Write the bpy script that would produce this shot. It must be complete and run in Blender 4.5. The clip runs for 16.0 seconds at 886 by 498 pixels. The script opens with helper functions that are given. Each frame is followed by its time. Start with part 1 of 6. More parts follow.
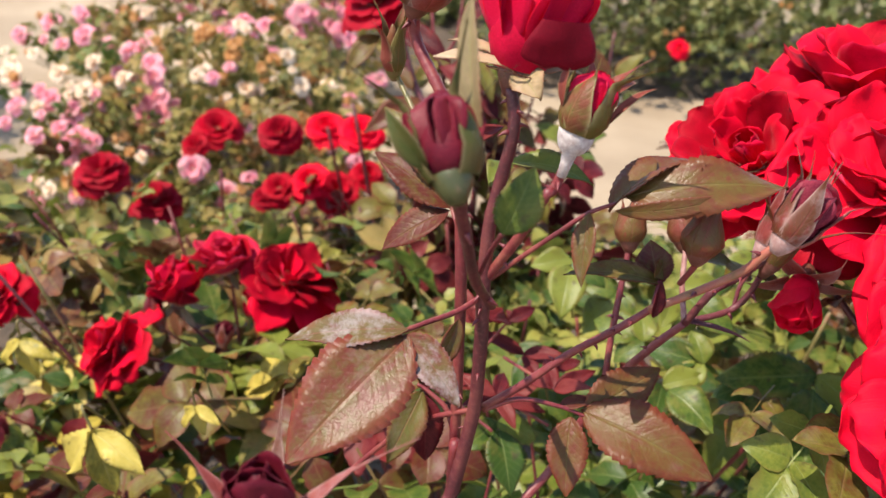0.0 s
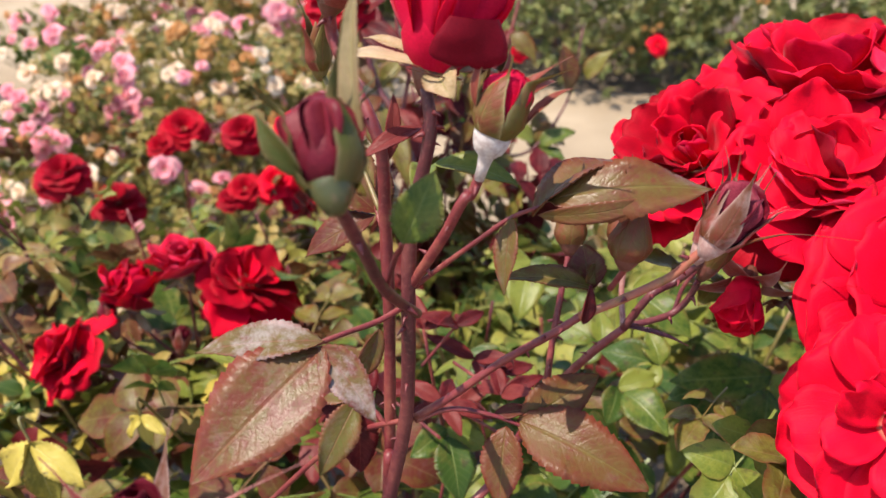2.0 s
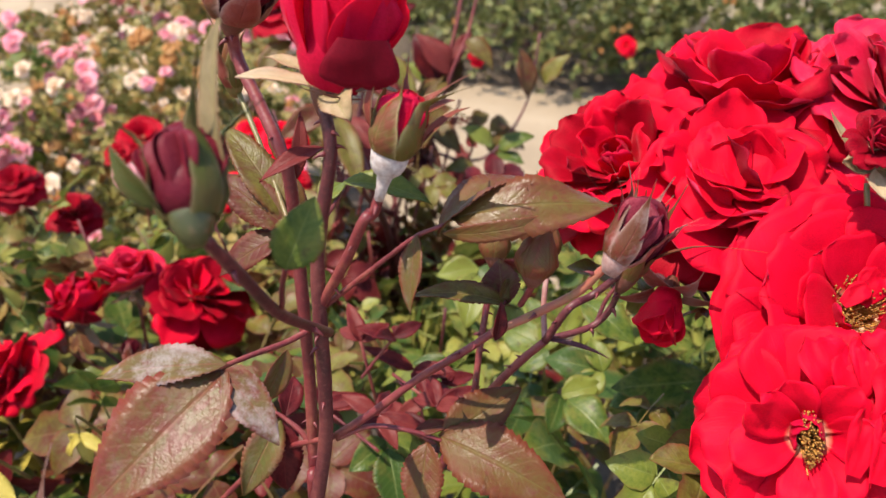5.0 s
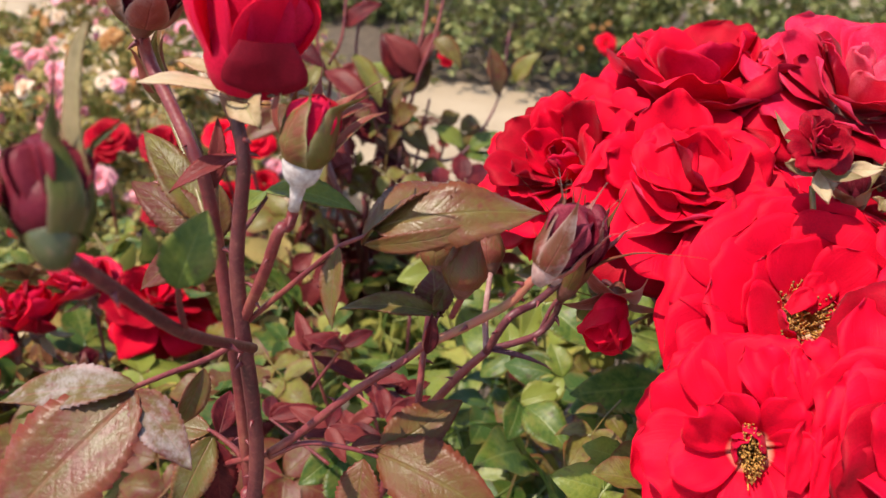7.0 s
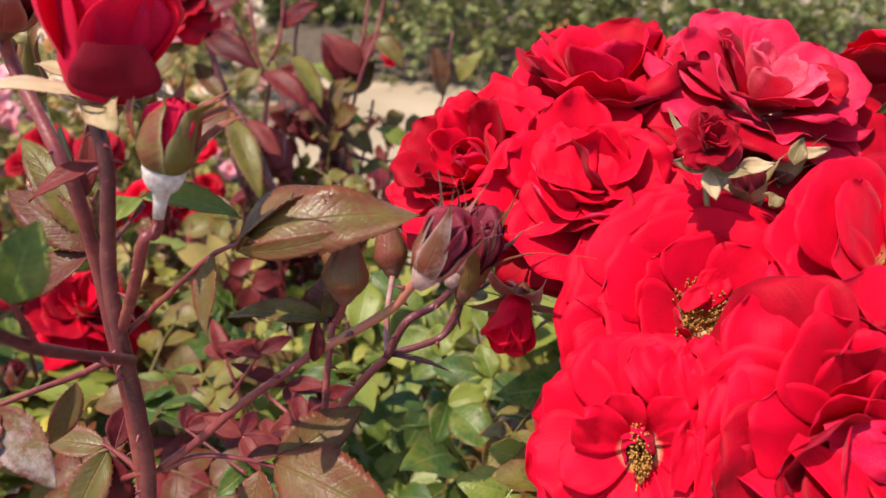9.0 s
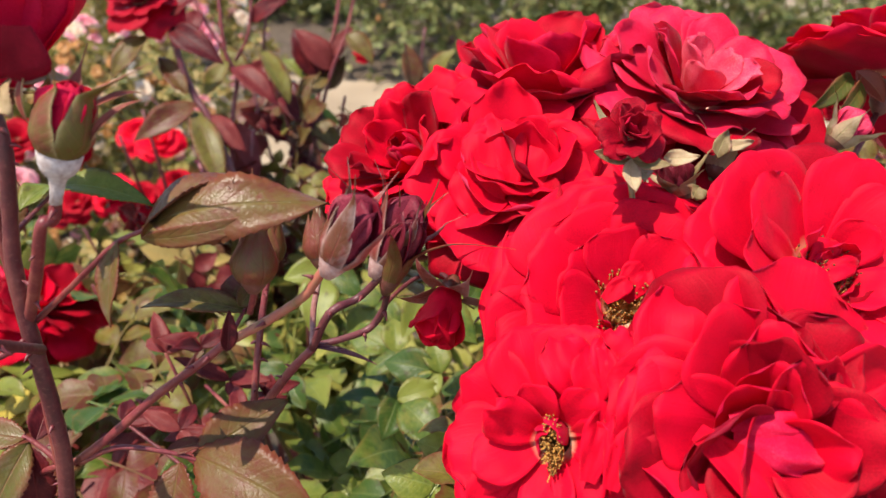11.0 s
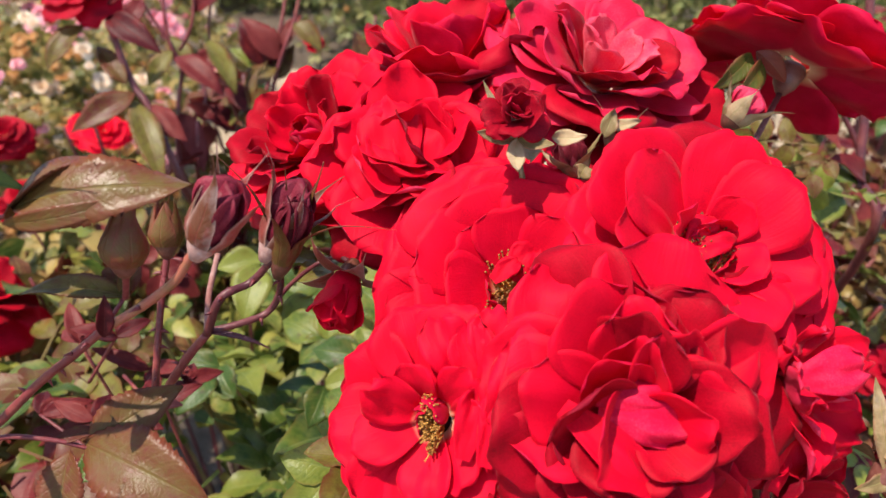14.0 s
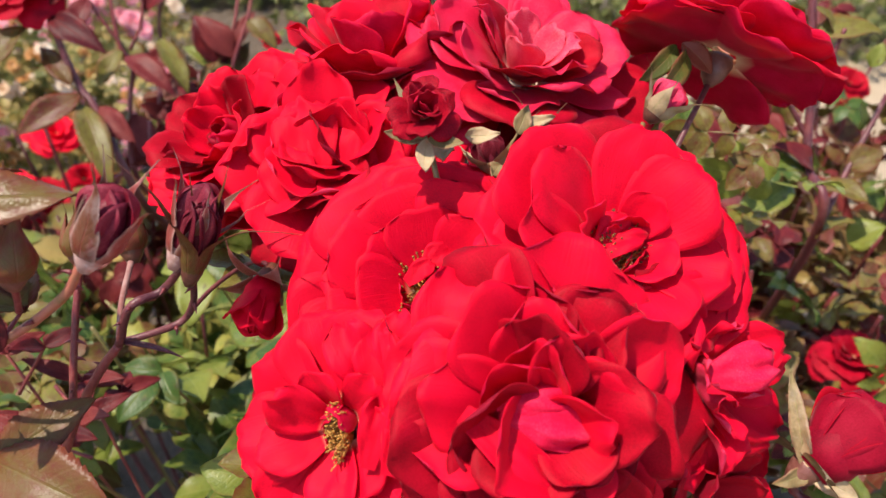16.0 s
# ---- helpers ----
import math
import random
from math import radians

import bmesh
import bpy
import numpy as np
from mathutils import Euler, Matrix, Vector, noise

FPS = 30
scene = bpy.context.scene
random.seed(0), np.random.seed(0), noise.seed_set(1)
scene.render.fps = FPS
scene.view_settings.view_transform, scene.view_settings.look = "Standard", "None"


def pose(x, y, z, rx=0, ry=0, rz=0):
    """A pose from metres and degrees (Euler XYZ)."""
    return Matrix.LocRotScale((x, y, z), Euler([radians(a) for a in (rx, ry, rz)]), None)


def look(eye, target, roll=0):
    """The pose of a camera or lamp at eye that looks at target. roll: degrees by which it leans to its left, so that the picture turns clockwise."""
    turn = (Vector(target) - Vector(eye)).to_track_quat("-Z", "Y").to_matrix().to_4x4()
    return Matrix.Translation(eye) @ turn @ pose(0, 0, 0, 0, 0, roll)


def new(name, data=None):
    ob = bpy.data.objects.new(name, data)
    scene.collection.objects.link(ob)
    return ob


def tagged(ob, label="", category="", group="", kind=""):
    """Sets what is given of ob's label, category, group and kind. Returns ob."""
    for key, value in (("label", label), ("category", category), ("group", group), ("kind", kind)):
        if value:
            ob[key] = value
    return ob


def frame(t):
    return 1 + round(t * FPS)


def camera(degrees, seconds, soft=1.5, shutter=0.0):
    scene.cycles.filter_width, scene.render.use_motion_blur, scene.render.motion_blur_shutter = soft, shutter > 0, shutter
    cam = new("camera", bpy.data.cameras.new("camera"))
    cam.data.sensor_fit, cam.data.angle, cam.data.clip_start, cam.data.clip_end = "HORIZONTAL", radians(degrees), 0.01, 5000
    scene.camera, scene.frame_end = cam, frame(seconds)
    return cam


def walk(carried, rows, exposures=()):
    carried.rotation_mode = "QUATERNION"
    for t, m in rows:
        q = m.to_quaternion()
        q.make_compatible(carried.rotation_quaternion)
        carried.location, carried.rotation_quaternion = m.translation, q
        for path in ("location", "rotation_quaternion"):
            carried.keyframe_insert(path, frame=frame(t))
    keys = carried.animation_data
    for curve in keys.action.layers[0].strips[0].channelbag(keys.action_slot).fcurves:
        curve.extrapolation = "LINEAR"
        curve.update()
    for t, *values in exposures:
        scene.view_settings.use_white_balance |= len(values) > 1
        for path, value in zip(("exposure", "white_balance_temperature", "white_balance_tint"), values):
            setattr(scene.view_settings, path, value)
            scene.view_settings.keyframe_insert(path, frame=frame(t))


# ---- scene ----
cam = camera(60.8, 16.0)
PATH = [
    (0.0, (0.0000, 0.0000, 1.2000), (0.0000, 1.4690, 0.3441), 3.20),
    (0.5, (0.0080, 0.0036, 1.1966), (0.0138, 1.4714, 0.3398), 3.20),
    (1.0, (0.0144, 0.0091, 1.1983), (0.0269, 1.4755, 0.3398), 3.20),
    (1.5, (0.0189, 0.0130, 1.1966), (0.0409, 1.4795, 0.3373), 3.20),
    (2.0, (0.0257, 0.0125, 1.1983), (0.0562, 1.4791, 0.3390), 3.20),
    (2.5, (0.0302, 0.0155, 1.2000), (0.0693, 1.4824, 0.3424), 3.10),
    (3.0, (0.0387, 0.0149, 1.2026), (0.0862, 1.4810, 0.3441), 3.10),
    (3.5, (0.0470, 0.0117, 1.2026), (0.1039, 1.4788, 0.3466), 3.10),
    (6.0, (0.0615, 0.0233, 1.2060), (0.1440, 1.4902, 0.3509), 3.10),
    (6.5, (0.0737, 0.0266, 1.2034), (0.1588, 1.4933, 0.3475), 2.90),
    (7.0, (0.0764, 0.0290, 1.2034), (0.1818, 1.4932, 0.3466), 3.10),
    (7.5, (0.0877, 0.0306, 1.2043), (0.2118, 1.4959, 0.3517), 2.90),
    (8.0, (0.0987, 0.0306, 1.2034), (0.2441, 1.4942, 0.3509), 2.70),
    (8.5, (0.1058, 0.0335, 1.2026), (0.2665, 1.4968, 0.3517), 3.20),
    (9.0, (0.1083, 0.0324, 1.2034), (0.2832, 1.4920, 0.3492), 3.30),
    (11.5, (0.1437, 0.0280, 1.1975), (0.3431, 1.4848, 0.3449), 4.10),
    (12.0, (0.1485, 0.0242, 1.1949), (0.3554, 1.4787, 0.3390), 4.00),
    (12.5, (0.1526, 0.0221, 1.1991), (0.3618, 1.4722, 0.3373), 4.10),
    (13.0, (0.1579, 0.0243, 1.1975), (0.3773, 1.4744, 0.3381), 4.10),
    (13.5, (0.1665, 0.0253, 1.1975), (0.3942, 1.4723, 0.3339), 3.90),
    (14.0, (0.1741, 0.0239, 1.1991), (0.4142, 1.4664, 0.3330), 4.10),
    (14.5, (0.1868, 0.0229, 1.2034), (0.4402, 1.4618, 0.3339), 3.70),
    (15.0, (0.1884, 0.0219, 1.1983), (0.4552, 1.4572, 0.3271), 3.60),
    (15.5, (0.1937, 0.0232, 1.1991), (0.4661, 1.4547, 0.3237), 3.70),
    (16.0, (0.2033, 0.0267, 1.2008), (0.4806, 1.4553, 0.3237), 3.50),
]
EXPOSURE = 0.96
walk(cam, [(t, look(eye, target, roll)) for t, eye, target, roll in PATH], [(0.0, EXPOSURE + 0.05), (1.0, EXPOSURE + 0.14), (2.0, EXPOSURE + 0.05), (3.5, EXPOSURE - 0.03), (7.0, EXPOSURE), (16.0, EXPOSURE)])
cam.data.dof.use_dof = True
cam.data.dof.focus_distance = 0.32
cam.data.dof.aperture_fstop = 12.0

# ---- light ----
SUN_AZ, SUN_EL = -108.0, 64.0   # degrees clockwise from +y; height over the horizon
world = bpy.data.worlds.new("sky")
scene.world = world
world.use_nodes = True
wn = world.node_tree.nodes
sky = wn.new("ShaderNodeTexSky")
sky.sky_type = "NISHITA"
sky.sun_disc = False
sky.sun_elevation = radians(SUN_EL)
sky.sun_rotation = radians(SUN_AZ)
wn["Background"].inputs["Strength"].default_value = 0.15
world.node_tree.links.new(sky.outputs[0], wn["Background"].inputs["Color"])
sun_data = bpy.data.lights.new("sun", "SUN")
sun_data.energy, sun_data.angle, sun_data.color = 3.9, radians(0.5), (1.0, 0.9, 0.76)
sun = new("sun", sun_data)
sun_from = Vector((math.sin(radians(SUN_AZ)) * math.cos(radians(SUN_EL)), math.cos(radians(SUN_AZ)) * math.cos(radians(SUN_EL)), math.sin(radians(SUN_EL))))
sun.matrix_world = look(sun_from * 30, (0, 0, 0))


# ---- materials ----
def nodes_of(name):
    m = bpy.data.materials.new(name)
    m.use_nodes = True
    n, l = m.node_tree.nodes, m.node_tree.links
    return m, n, l, n["Principled BSDF"]


def noise_at(n, l, scale, detail=3.0, coord="Object", rough=0.55, stretch=None):
    tc = n.new("ShaderNodeTexCoord")
    t = n.new("ShaderNodeTexNoise")
    t.inputs["Scale"].default_value = scale
    t.inputs["Detail"].default_value = detail
    t.inputs["Roughness"].default_value = rough
    if stretch:
        mp = n.new("ShaderNodeMapping")
        mp.inputs["Scale"].default_value = stretch
        l.new(tc.outputs[coord], mp.inputs[0])
        l.new(mp.outputs[0], t.inputs["Vector"])
    else:
        l.new(tc.outputs[coord], t.inputs["Vector"])
    return t.outputs["Fac"]


def ramp(n, l, fac, stops):
    r = n.new("ShaderNodeValToRGB")
    e = r.color_ramp.elements
    while len(e) < len(stops):
        e.new(0.5)
    for k, (p, c) in enumerate(stops):
        e[k].position = p
        e[k].color = (*c, 1) if len(c) == 3 else c
    l.new(fac, r.inputs[0])
    return r.outputs[0]


def mix(n, l, fac, a, b, kind="MIX"):
    m = n.new("ShaderNodeMix")
    m.data_type, m.blend_type = "RGBA", kind
    for sock, v in ((m.inputs[0], fac), (m.inputs[6], a), (m.inputs[7], b)):
        if isinstance(v, (int, float)):
            sock.default_value = v
        elif isinstance(v, tuple):
            sock.default_value = (*v, 1)
        else:
            l.new(v, sock)
    return m.outputs[2]


def arith(n, l, op, a, b=0.0, clamp=False):
    m = n.new("ShaderNodeMath")
    m.operation, m.use_clamp = op, clamp
    for sock, v in ((m.inputs[0], a), (m.inputs[1], b)):
        if isinstance(v, (int, float)):
            sock.default_value = v
        else:
            l.new(v, sock)
    return m.outputs[0]


def bump(n, l, height, strength, distance, bsdf):
    b = n.new("ShaderNodeBump")
    b.inputs["Strength"].default_value = strength
    b.inputs["Distance"].default_value = distance
    l.new(height, b.inputs["Height"])
    l.new(b.outputs[0], bsdf.inputs["Normal"])
    return b.outputs[0]


def see_through(n, l, bsdf, color, share, normal=None):
    """Adds light that shines through a thin leaf or petal."""
    tr = n.new("ShaderNodeBsdfTranslucent")
    l.new(color, tr.inputs["Color"])
    ms = n.new("ShaderNodeMixShader")
    ms.inputs[0].default_value = share
    l.new(bsdf.outputs[0], ms.inputs[1])
    l.new(tr.outputs[0], ms.inputs[2])
    l.new(ms.outputs[0], n["Material Output"].inputs["Surface"])


def petal_mat(name, deep, main, light, rough=0.5, share=0.36, base=(0.8, 0.55, 0.35), worn=0.75):
    m, n, l, p = nodes_of(name)
    oi = n.new("ShaderNodeObjectInfo")
    uv = n.new("ShaderNodeTexCoord")
    sep = n.new("ShaderNodeSeparateXYZ")
    l.new(uv.outputs["UV"], sep.inputs[0])
    f = arith(n, l, "ADD", arith(n, l, "MULTIPLY", noise_at(n, l, 60.0, 2.0), 0.5), arith(n, l, "MULTIPLY", noise_at(n, l, 1500.0, 4.0, rough=0.7), 0.5))
    c = ramp(n, l, f, [(0.36, deep), (0.5, main), (0.66, light)])
    c = mix(n, l, arith(n, l, "MULTIPLY", oi.outputs["Random"], 0.35), c, deep)
    # pale claw at the foot of the petal, darker worn rim
    foot = arith(n, l, "SUBTRACT", 1.0, arith(n, l, "MULTIPLY", sep.outputs[0], 6.0), True)
    c = mix(n, l, foot, c, base)
    rim = arith(n, l, "MULTIPLY", arith(n, l, "SUBTRACT", sep.outputs[0], 0.93, True), 7.0, True)
    c = mix(n, l, rim, c, tuple(v * worn for v in main))
    # veins that fan out along the petal
    tcn = n.new("ShaderNodeTexNoise")
    mp = n.new("ShaderNodeMapping")
    mp.inputs["Scale"].default_value = (1.5, 30.0, 1.0)
    l.new(uv.outputs["UV"], mp.inputs[0])
    l.new(mp.outputs[0], tcn.inputs["Vector"])
    tcn.inputs["Scale"].default_value = 1.5
    h = arith(n, l, "ADD", tcn.outputs["Fac"], arith(n, l, "MULTIPLY", noise_at(n, l, 900.0, 2.0), 0.5))
    bump(n, l, h, 0.35, 0.0006, p)
    l.new(c, p.inputs["Base Color"])
    p.inputs["Roughness"].default_value = rough
    p.inputs["Specular IOR Level"].default_value = 0.14
    p.inputs["Sheen Weight"].default_value = 0.12
    p.inputs["Sheen Roughness"].default_value = 0.35
    p.inputs["Sheen Tint"].default_value = (1.0, 0.35, 0.4, 1)
    see_through(n, l, p, c, share)
    return m


def leaf_mat(name, dark, mid, light, edge, rough=0.38, mildew=0.0, island=False, share=0.22, rib=(0.3, 0.3, 0.1), spots=0.0, vary=0.35, gloss=0.27, blotch=3.0, rim_width=9.0):
    """A rose leaf: side veins, midrib, tinted rim; mildew adds white bloom. UV x runs along the leaf, y across it."""
    m, n, l, p = nodes_of(name)
    uv = n.new("ShaderNodeTexCoord")
    sep = n.new("ShaderNodeSeparateXYZ")
    l.new(uv.outputs["UV"], sep.inputs[0])
    across = arith(n, l, "ABSOLUTE", arith(n, l, "MULTIPLY", arith(n, l, "SUBTRACT", sep.outputs[1], 0.5), 2.0))
    big = noise_at(n, l, 75.0, 3.0)
    fine = noise_at(n, l, 330.0, 5.0, rough=0.65)
    f = arith(n, l, "ADD", arith(n, l, "MULTIPLY", big, 0.6), arith(n, l, "MULTIPLY", fine, 0.4))
    if island:
        rnd = n.new("ShaderNodeNewGeometry").outputs["Random Per Island"]
    else:
        rnd = n.new("ShaderNodeObjectInfo").outputs["Random"]
    f2 = arith(n, l, "ADD", arith(n, l, "MULTIPLY", f, 0.9), arith(n, l, "MULTIPLY", arith(n, l, "SUBTRACT", rnd, 0.35), vary))
    c = ramp(n, l, f2, [(0.36, dark), (0.48, mid), (0.66, light)])
    rimf = arith(n, l, "ADD", arith(n, l, "POWER", across, rim_width), arith(n, l, "MULTIPLY", arith(n, l, "SUBTRACT", big, 0.53), blotch), True)
    c = mix(n, l, arith(n, l, "MULTIPLY", rimf, 0.75), c, edge)
    # chevron veins
    vein = arith(n, l, "SINE", arith(n, l, "MULTIPLY", arith(n, l, "SUBTRACT", sep.outputs[0], arith(n, l, "MULTIPLY", across, 0.22)), 62.0))
    vein_line = arith(n, l, "POWER", arith(n, l, "ADD", arith(n, l, "MULTIPLY", vein, 0.5), 0.5), 6.0)
    ribf = arith(n, l, "SUBTRACT", 1.0, arith(n, l, "MULTIPLY", across, 14.0), True)
    c = mix(n, l, arith(n, l, "MULTIPLY", vein_line, 0.1), c, rib)
    c = mix(n, l, arith(n, l, "MULTIPLY", ribf, 0.45), c, rib)
    if spots > 0:
        sp = ramp(n, l, noise_at(n, l, 140.0, 2.0), [(0.62, (0, 0, 0)), (0.7, (1, 1, 1))])
        c = mix(n, l, arith(n, l, "MULTIPLY", sp, spots), c, (0.05, 0.03, 0.02))
    r = None
    if mildew > 0:
        mf = ramp(n, l, arith(n, l, "ADD", arith(n, l, "MULTIPLY", noise_at(n, l, 60.0, 3.0), 0.65), arith(n, l, "MULTIPLY", noise_at(n, l, 420.0, 5.0, rough=0.75), 0.35)), [(0.52 - 0.1 * mildew, (0, 0, 0)), (0.64 - 0.08 * mildew, (1, 1, 1))])
        c = mix(n, l, arith(n, l, "MULTIPLY", mf, 0.75 * mildew), c, (0.62, 0.55, 0.56))
        r = arith(n, l, "ADD", arith(n, l, "MULTIPLY", mf, 0.35), rough)
    cells = n.new("ShaderNodeTexVoronoi")
    cells.feature = "DISTANCE_TO_EDGE"
    cells.inputs["Scale"].default_value = 520.0
    l.new(uv.outputs["Object"], cells.inputs["Vector"])
    net = arith(n, l, "MULTIPLY", arith(n, l, "MINIMUM", cells.outputs["Distance"], 0.25), 0.5)
    h = arith(n, l, "ADD", arith(n, l, "MULTIPLY", vein_line, -0.2), arith(n, l, "ADD", arith(n, l, "MULTIPLY", fine, 0.8), net))
    h = arith(n, l, "SUBTRACT", h, ribf)
    bump(n, l, h, 0.4, 0.0007, p)
    l.new(c, p.inputs["Base Color"])
    if r is not None:
        l.new(r, p.inputs["Roughness"])
    else:
        p.inputs["Roughness"].default_value = rough
    p.inputs["Specular IOR Level"].default_value = gloss
    see_through(n, l, p, c, share)
    return m


def stem_mat(name, a, b, c, rough=0.42):
    m, n, l, p = nodes_of(name)
    f = noise_at(n, l, 30.0, 4.0)
    f2 = noise_at(n, l, 500.0, 2.0)
    f = arith(n, l, "ADD", arith(n, l, "MULTIPLY", f, 0.6), arith(n, l, "MULTIPLY", noise_at(n, l, 160.0, 5.0, rough=0.7), 0.4))
    col = ramp(n, l, f, [(0.38, a), (0.5, b), (0.64, c)])
    col = mix(n, l, arith(n, l, "MULTIPLY", ramp(n, l, f2, [(0.55, (0, 0, 0)), (0.75, (1, 1, 1))]), 0.24), col, (0.36, 0.15, 0.12))
    l.new(col, p.inputs["Base Color"])
    p.inputs["Roughness"].default_value = rough
    bump(n, l, f2, 0.35, 0.0006, p)
    return m


def plain_mat(name, a, b, scale, rough, dist=0.001, strength=0.4, share=0.0):
    m, n, l, p = nodes_of(name)
    f = noise_at(n, l, scale, 5.0)
    col = ramp(n, l, f, [(0.3, a), (0.7, b)])
    l.new(col, p.inputs["Base Color"])
    p.inputs["Roughness"].default_value = rough
    bump(n, l, noise_at(n, l, scale * 4, 4.0), strength, dist, p)
    if share:
        see_through(n, l, p, col, share)
    return m


RED_IN = petal_mat("red petal", (0.6, 0.0, 0.02), (0.82, 0.0002, 0.028), (0.88, 0.002, 0.045), rough=0.62)
RED_OUT = petal_mat("red petal reverse", (0.46, 0.001, 0.028), (0.66, 0.003, 0.05), (0.74, 0.014, 0.085), rough=0.6)
BLUSH = petal_mat("blush petal", (0.76, 0.02, 0.08), (0.83, 0.08, 0.15), (0.9, 0.3, 0.34), base=(0.9, 0.7, 0.6))
ROSY_IN = petal_mat("rosy petal", (0.66, 0.004, 0.045), (0.78, 0.018, 0.075), (0.86, 0.07, 0.14), base=(0.9, 0.7, 0.6))
ROSY_OUT = petal_mat("rosy petal reverse", (0.58, 0.006, 0.05), (0.72, 0.03, 0.1), (0.8, 0.12, 0.2))
MAGENTA = petal_mat("magenta petal", (0.64, 0.002, 0.04), (0.78, 0.01, 0.07), (0.87, 0.07, 0.14), rough=0.48)
DEEP_IN = petal_mat("deep red petal", (0.3, 0.0, 0.01), (0.5, 0.0003, 0.016), (0.64, 0.002, 0.03), rough=0.6, worn=0.3)
CRIMSON_IN = petal_mat("crimson petal", (0.2, 0.0, 0.01), (0.42, 0.001, 0.016), (0.55, 0.004, 0.03), rough=0.6)
CRIMSON_OUT = petal_mat("crimson petal reverse", (0.2, 0.002, 0.016), (0.38, 0.004, 0.026), (0.5, 0.012, 0.045), rough=0.6)
DARK_IN = petal_mat("dark petal", (0.05, 0.003, 0.009), (0.12, 0.004, 0.014), (0.24, 0.008, 0.026), rough=0.55, share=0.2, base=(0.3, 0.1, 0.1))
DARK_OUT = petal_mat("dark petal reverse", (0.06, 0.004, 0.012), (0.13, 0.009, 0.02), (0.23, 0.03, 0.042), rough=0.42, share=0.2, base=(0.2, 0.06, 0.06))
PLUM_OUT = petal_mat("plum petal reverse", (0.1, 0.008, 0.02), (0.2, 0.016, 0.034), (0.34, 0.05, 0.075), rough=0.45, share=0.25, base=(0.3, 0.08, 0.08))
# darker red with the shade of the downturned petal put into its colour
SHADED_RED = petal_mat("shaded petal", (0.12, 0.0, 0.008), (0.2, 0.001, 0.012), (0.3, 0.003, 0.02), rough=0.6, share=0.2, base=(0.3, 0.02, 0.03))
PINK_IN = petal_mat("pink petal", (0.8, 0.19, 0.3), (0.9, 0.42, 0.47), (0.95, 0.73, 0.68), base=(0.85, 0.75, 0.4))
CREAM_IN = petal_mat("cream petal", (0.78, 0.5, 0.32), (0.85, 0.7, 0.52), (0.88, 0.8, 0.7), base=(0.8, 0.65, 0.2))
WITHER = petal_mat("withered petal", (0.4, 0.16, 0.05), (0.55, 0.27, 0.09), (0.62, 0.38, 0.16))
SEPAL = leaf_mat("sepal", (0.12, 0.04, 0.018), (0.2, 0.03, 0.026), (0.27, 0.06, 0.048), (0.46, 0.3, 0.26), rough=0.36, gloss=0.32, mildew=0.22, share=0.18, blotch=0.1, rib=(0.22, 0.04, 0.04), rim_width=7.0, vary=0.4)
SEPAL_OLIVE = leaf_mat("olive sepal", (0.13, 0.1, 0.025), (0.17, 0.055, 0.028), (0.23, 0.05, 0.036), (0.42, 0.34, 0.16), rough=0.42, gloss=0.22, mildew=0.02, share=0.2, blotch=0.1, rib=(0.26, 0.1, 0.05), rim_width=10.0, vary=0.8)
SEPAL_GREEN = leaf_mat("green sepal", (0.075, 0.085, 0.016), (0.13, 0.085, 0.022), (0.18, 0.035, 0.022), (0.2, 0.04, 0.026), rough=0.38, share=0.15, rib=(0.24, 0.1, 0.04), vary=0.6)
SEPAL_BRONZE = leaf_mat("bronze sepal", (0.15, 0.032, 0.02), (0.13, 0.06, 0.02), (0.095, 0.1, 0.02), (0.21, 0.045, 0.03), rough=0.4, gloss=0.25, mildew=0.05, share=0.15, rib=(0.2, 0.06, 0.035), rim_width=4.0, blotch=1.5, vary=0.1)
SEPAL_LEAFY = leaf_mat("leafy sepal", (0.035, 0.05, 0.011), (0.06, 0.072, 0.016), (0.1, 0.075, 0.024), (0.26, 0.19, 0.11), rough=0.45, gloss=0.16, share=0.2, blotch=0.1, rib=(0.1, 0.08, 0.025), rim_width=10.0)
SEPAL_LONG = leaf_mat("long sepal", (0.13, 0.1, 0.045), (0.2, 0.15, 0.075), (0.26, 0.19, 0.1), (0.24, 0.12, 0.07), rough=0.55, gloss=0.15, share=0.2, rim_width=5.0)
CALYX_GREEN = stem_mat("green calyx", (0.036, 0.045, 0.013), (0.06, 0.06, 0.018), (0.09, 0.05, 0.026))
SEPAL_PALE = leaf_mat("pale sepal", (0.2, 0.14, 0.06), (0.36, 0.25, 0.13), (0.48, 0.35, 0.21), (0.36, 0.16, 0.1), rough=0.55, mildew=0.2, share=0.2, rim_width=5.0)
CALYX = stem_mat("calyx", (0.07, 0.04, 0.018), (0.13, 0.04, 0.03), (0.2, 0.09, 0.075))
STEM_MILDEW = stem_mat("mildewed stem", (0.2, 0.07, 0.06), (0.34, 0.2, 0.18), (0.6, 0.5, 0.48), 0.8)
MILDEW = plain_mat("mildew coat", (0.36, 0.27, 0.25), (0.66, 0.6, 0.58), 420.0, 0.9, 0.001, 0.8)
CANE = stem_mat("cane", (0.045, 0.008, 0.012), (0.092, 0.014, 0.02), (0.16, 0.038, 0.034), 0.48)
CANE_RED = stem_mat("red cane", (0.09, 0.012, 0.017), (0.165, 0.021, 0.025), (0.24, 0.066, 0.045), 0.48)
CANE_ORANGE = stem_mat("orange cane", (0.14, 0.1, 0.03), (0.3, 0.11, 0.06), (0.34, 0.07, 0.06), 0.55)
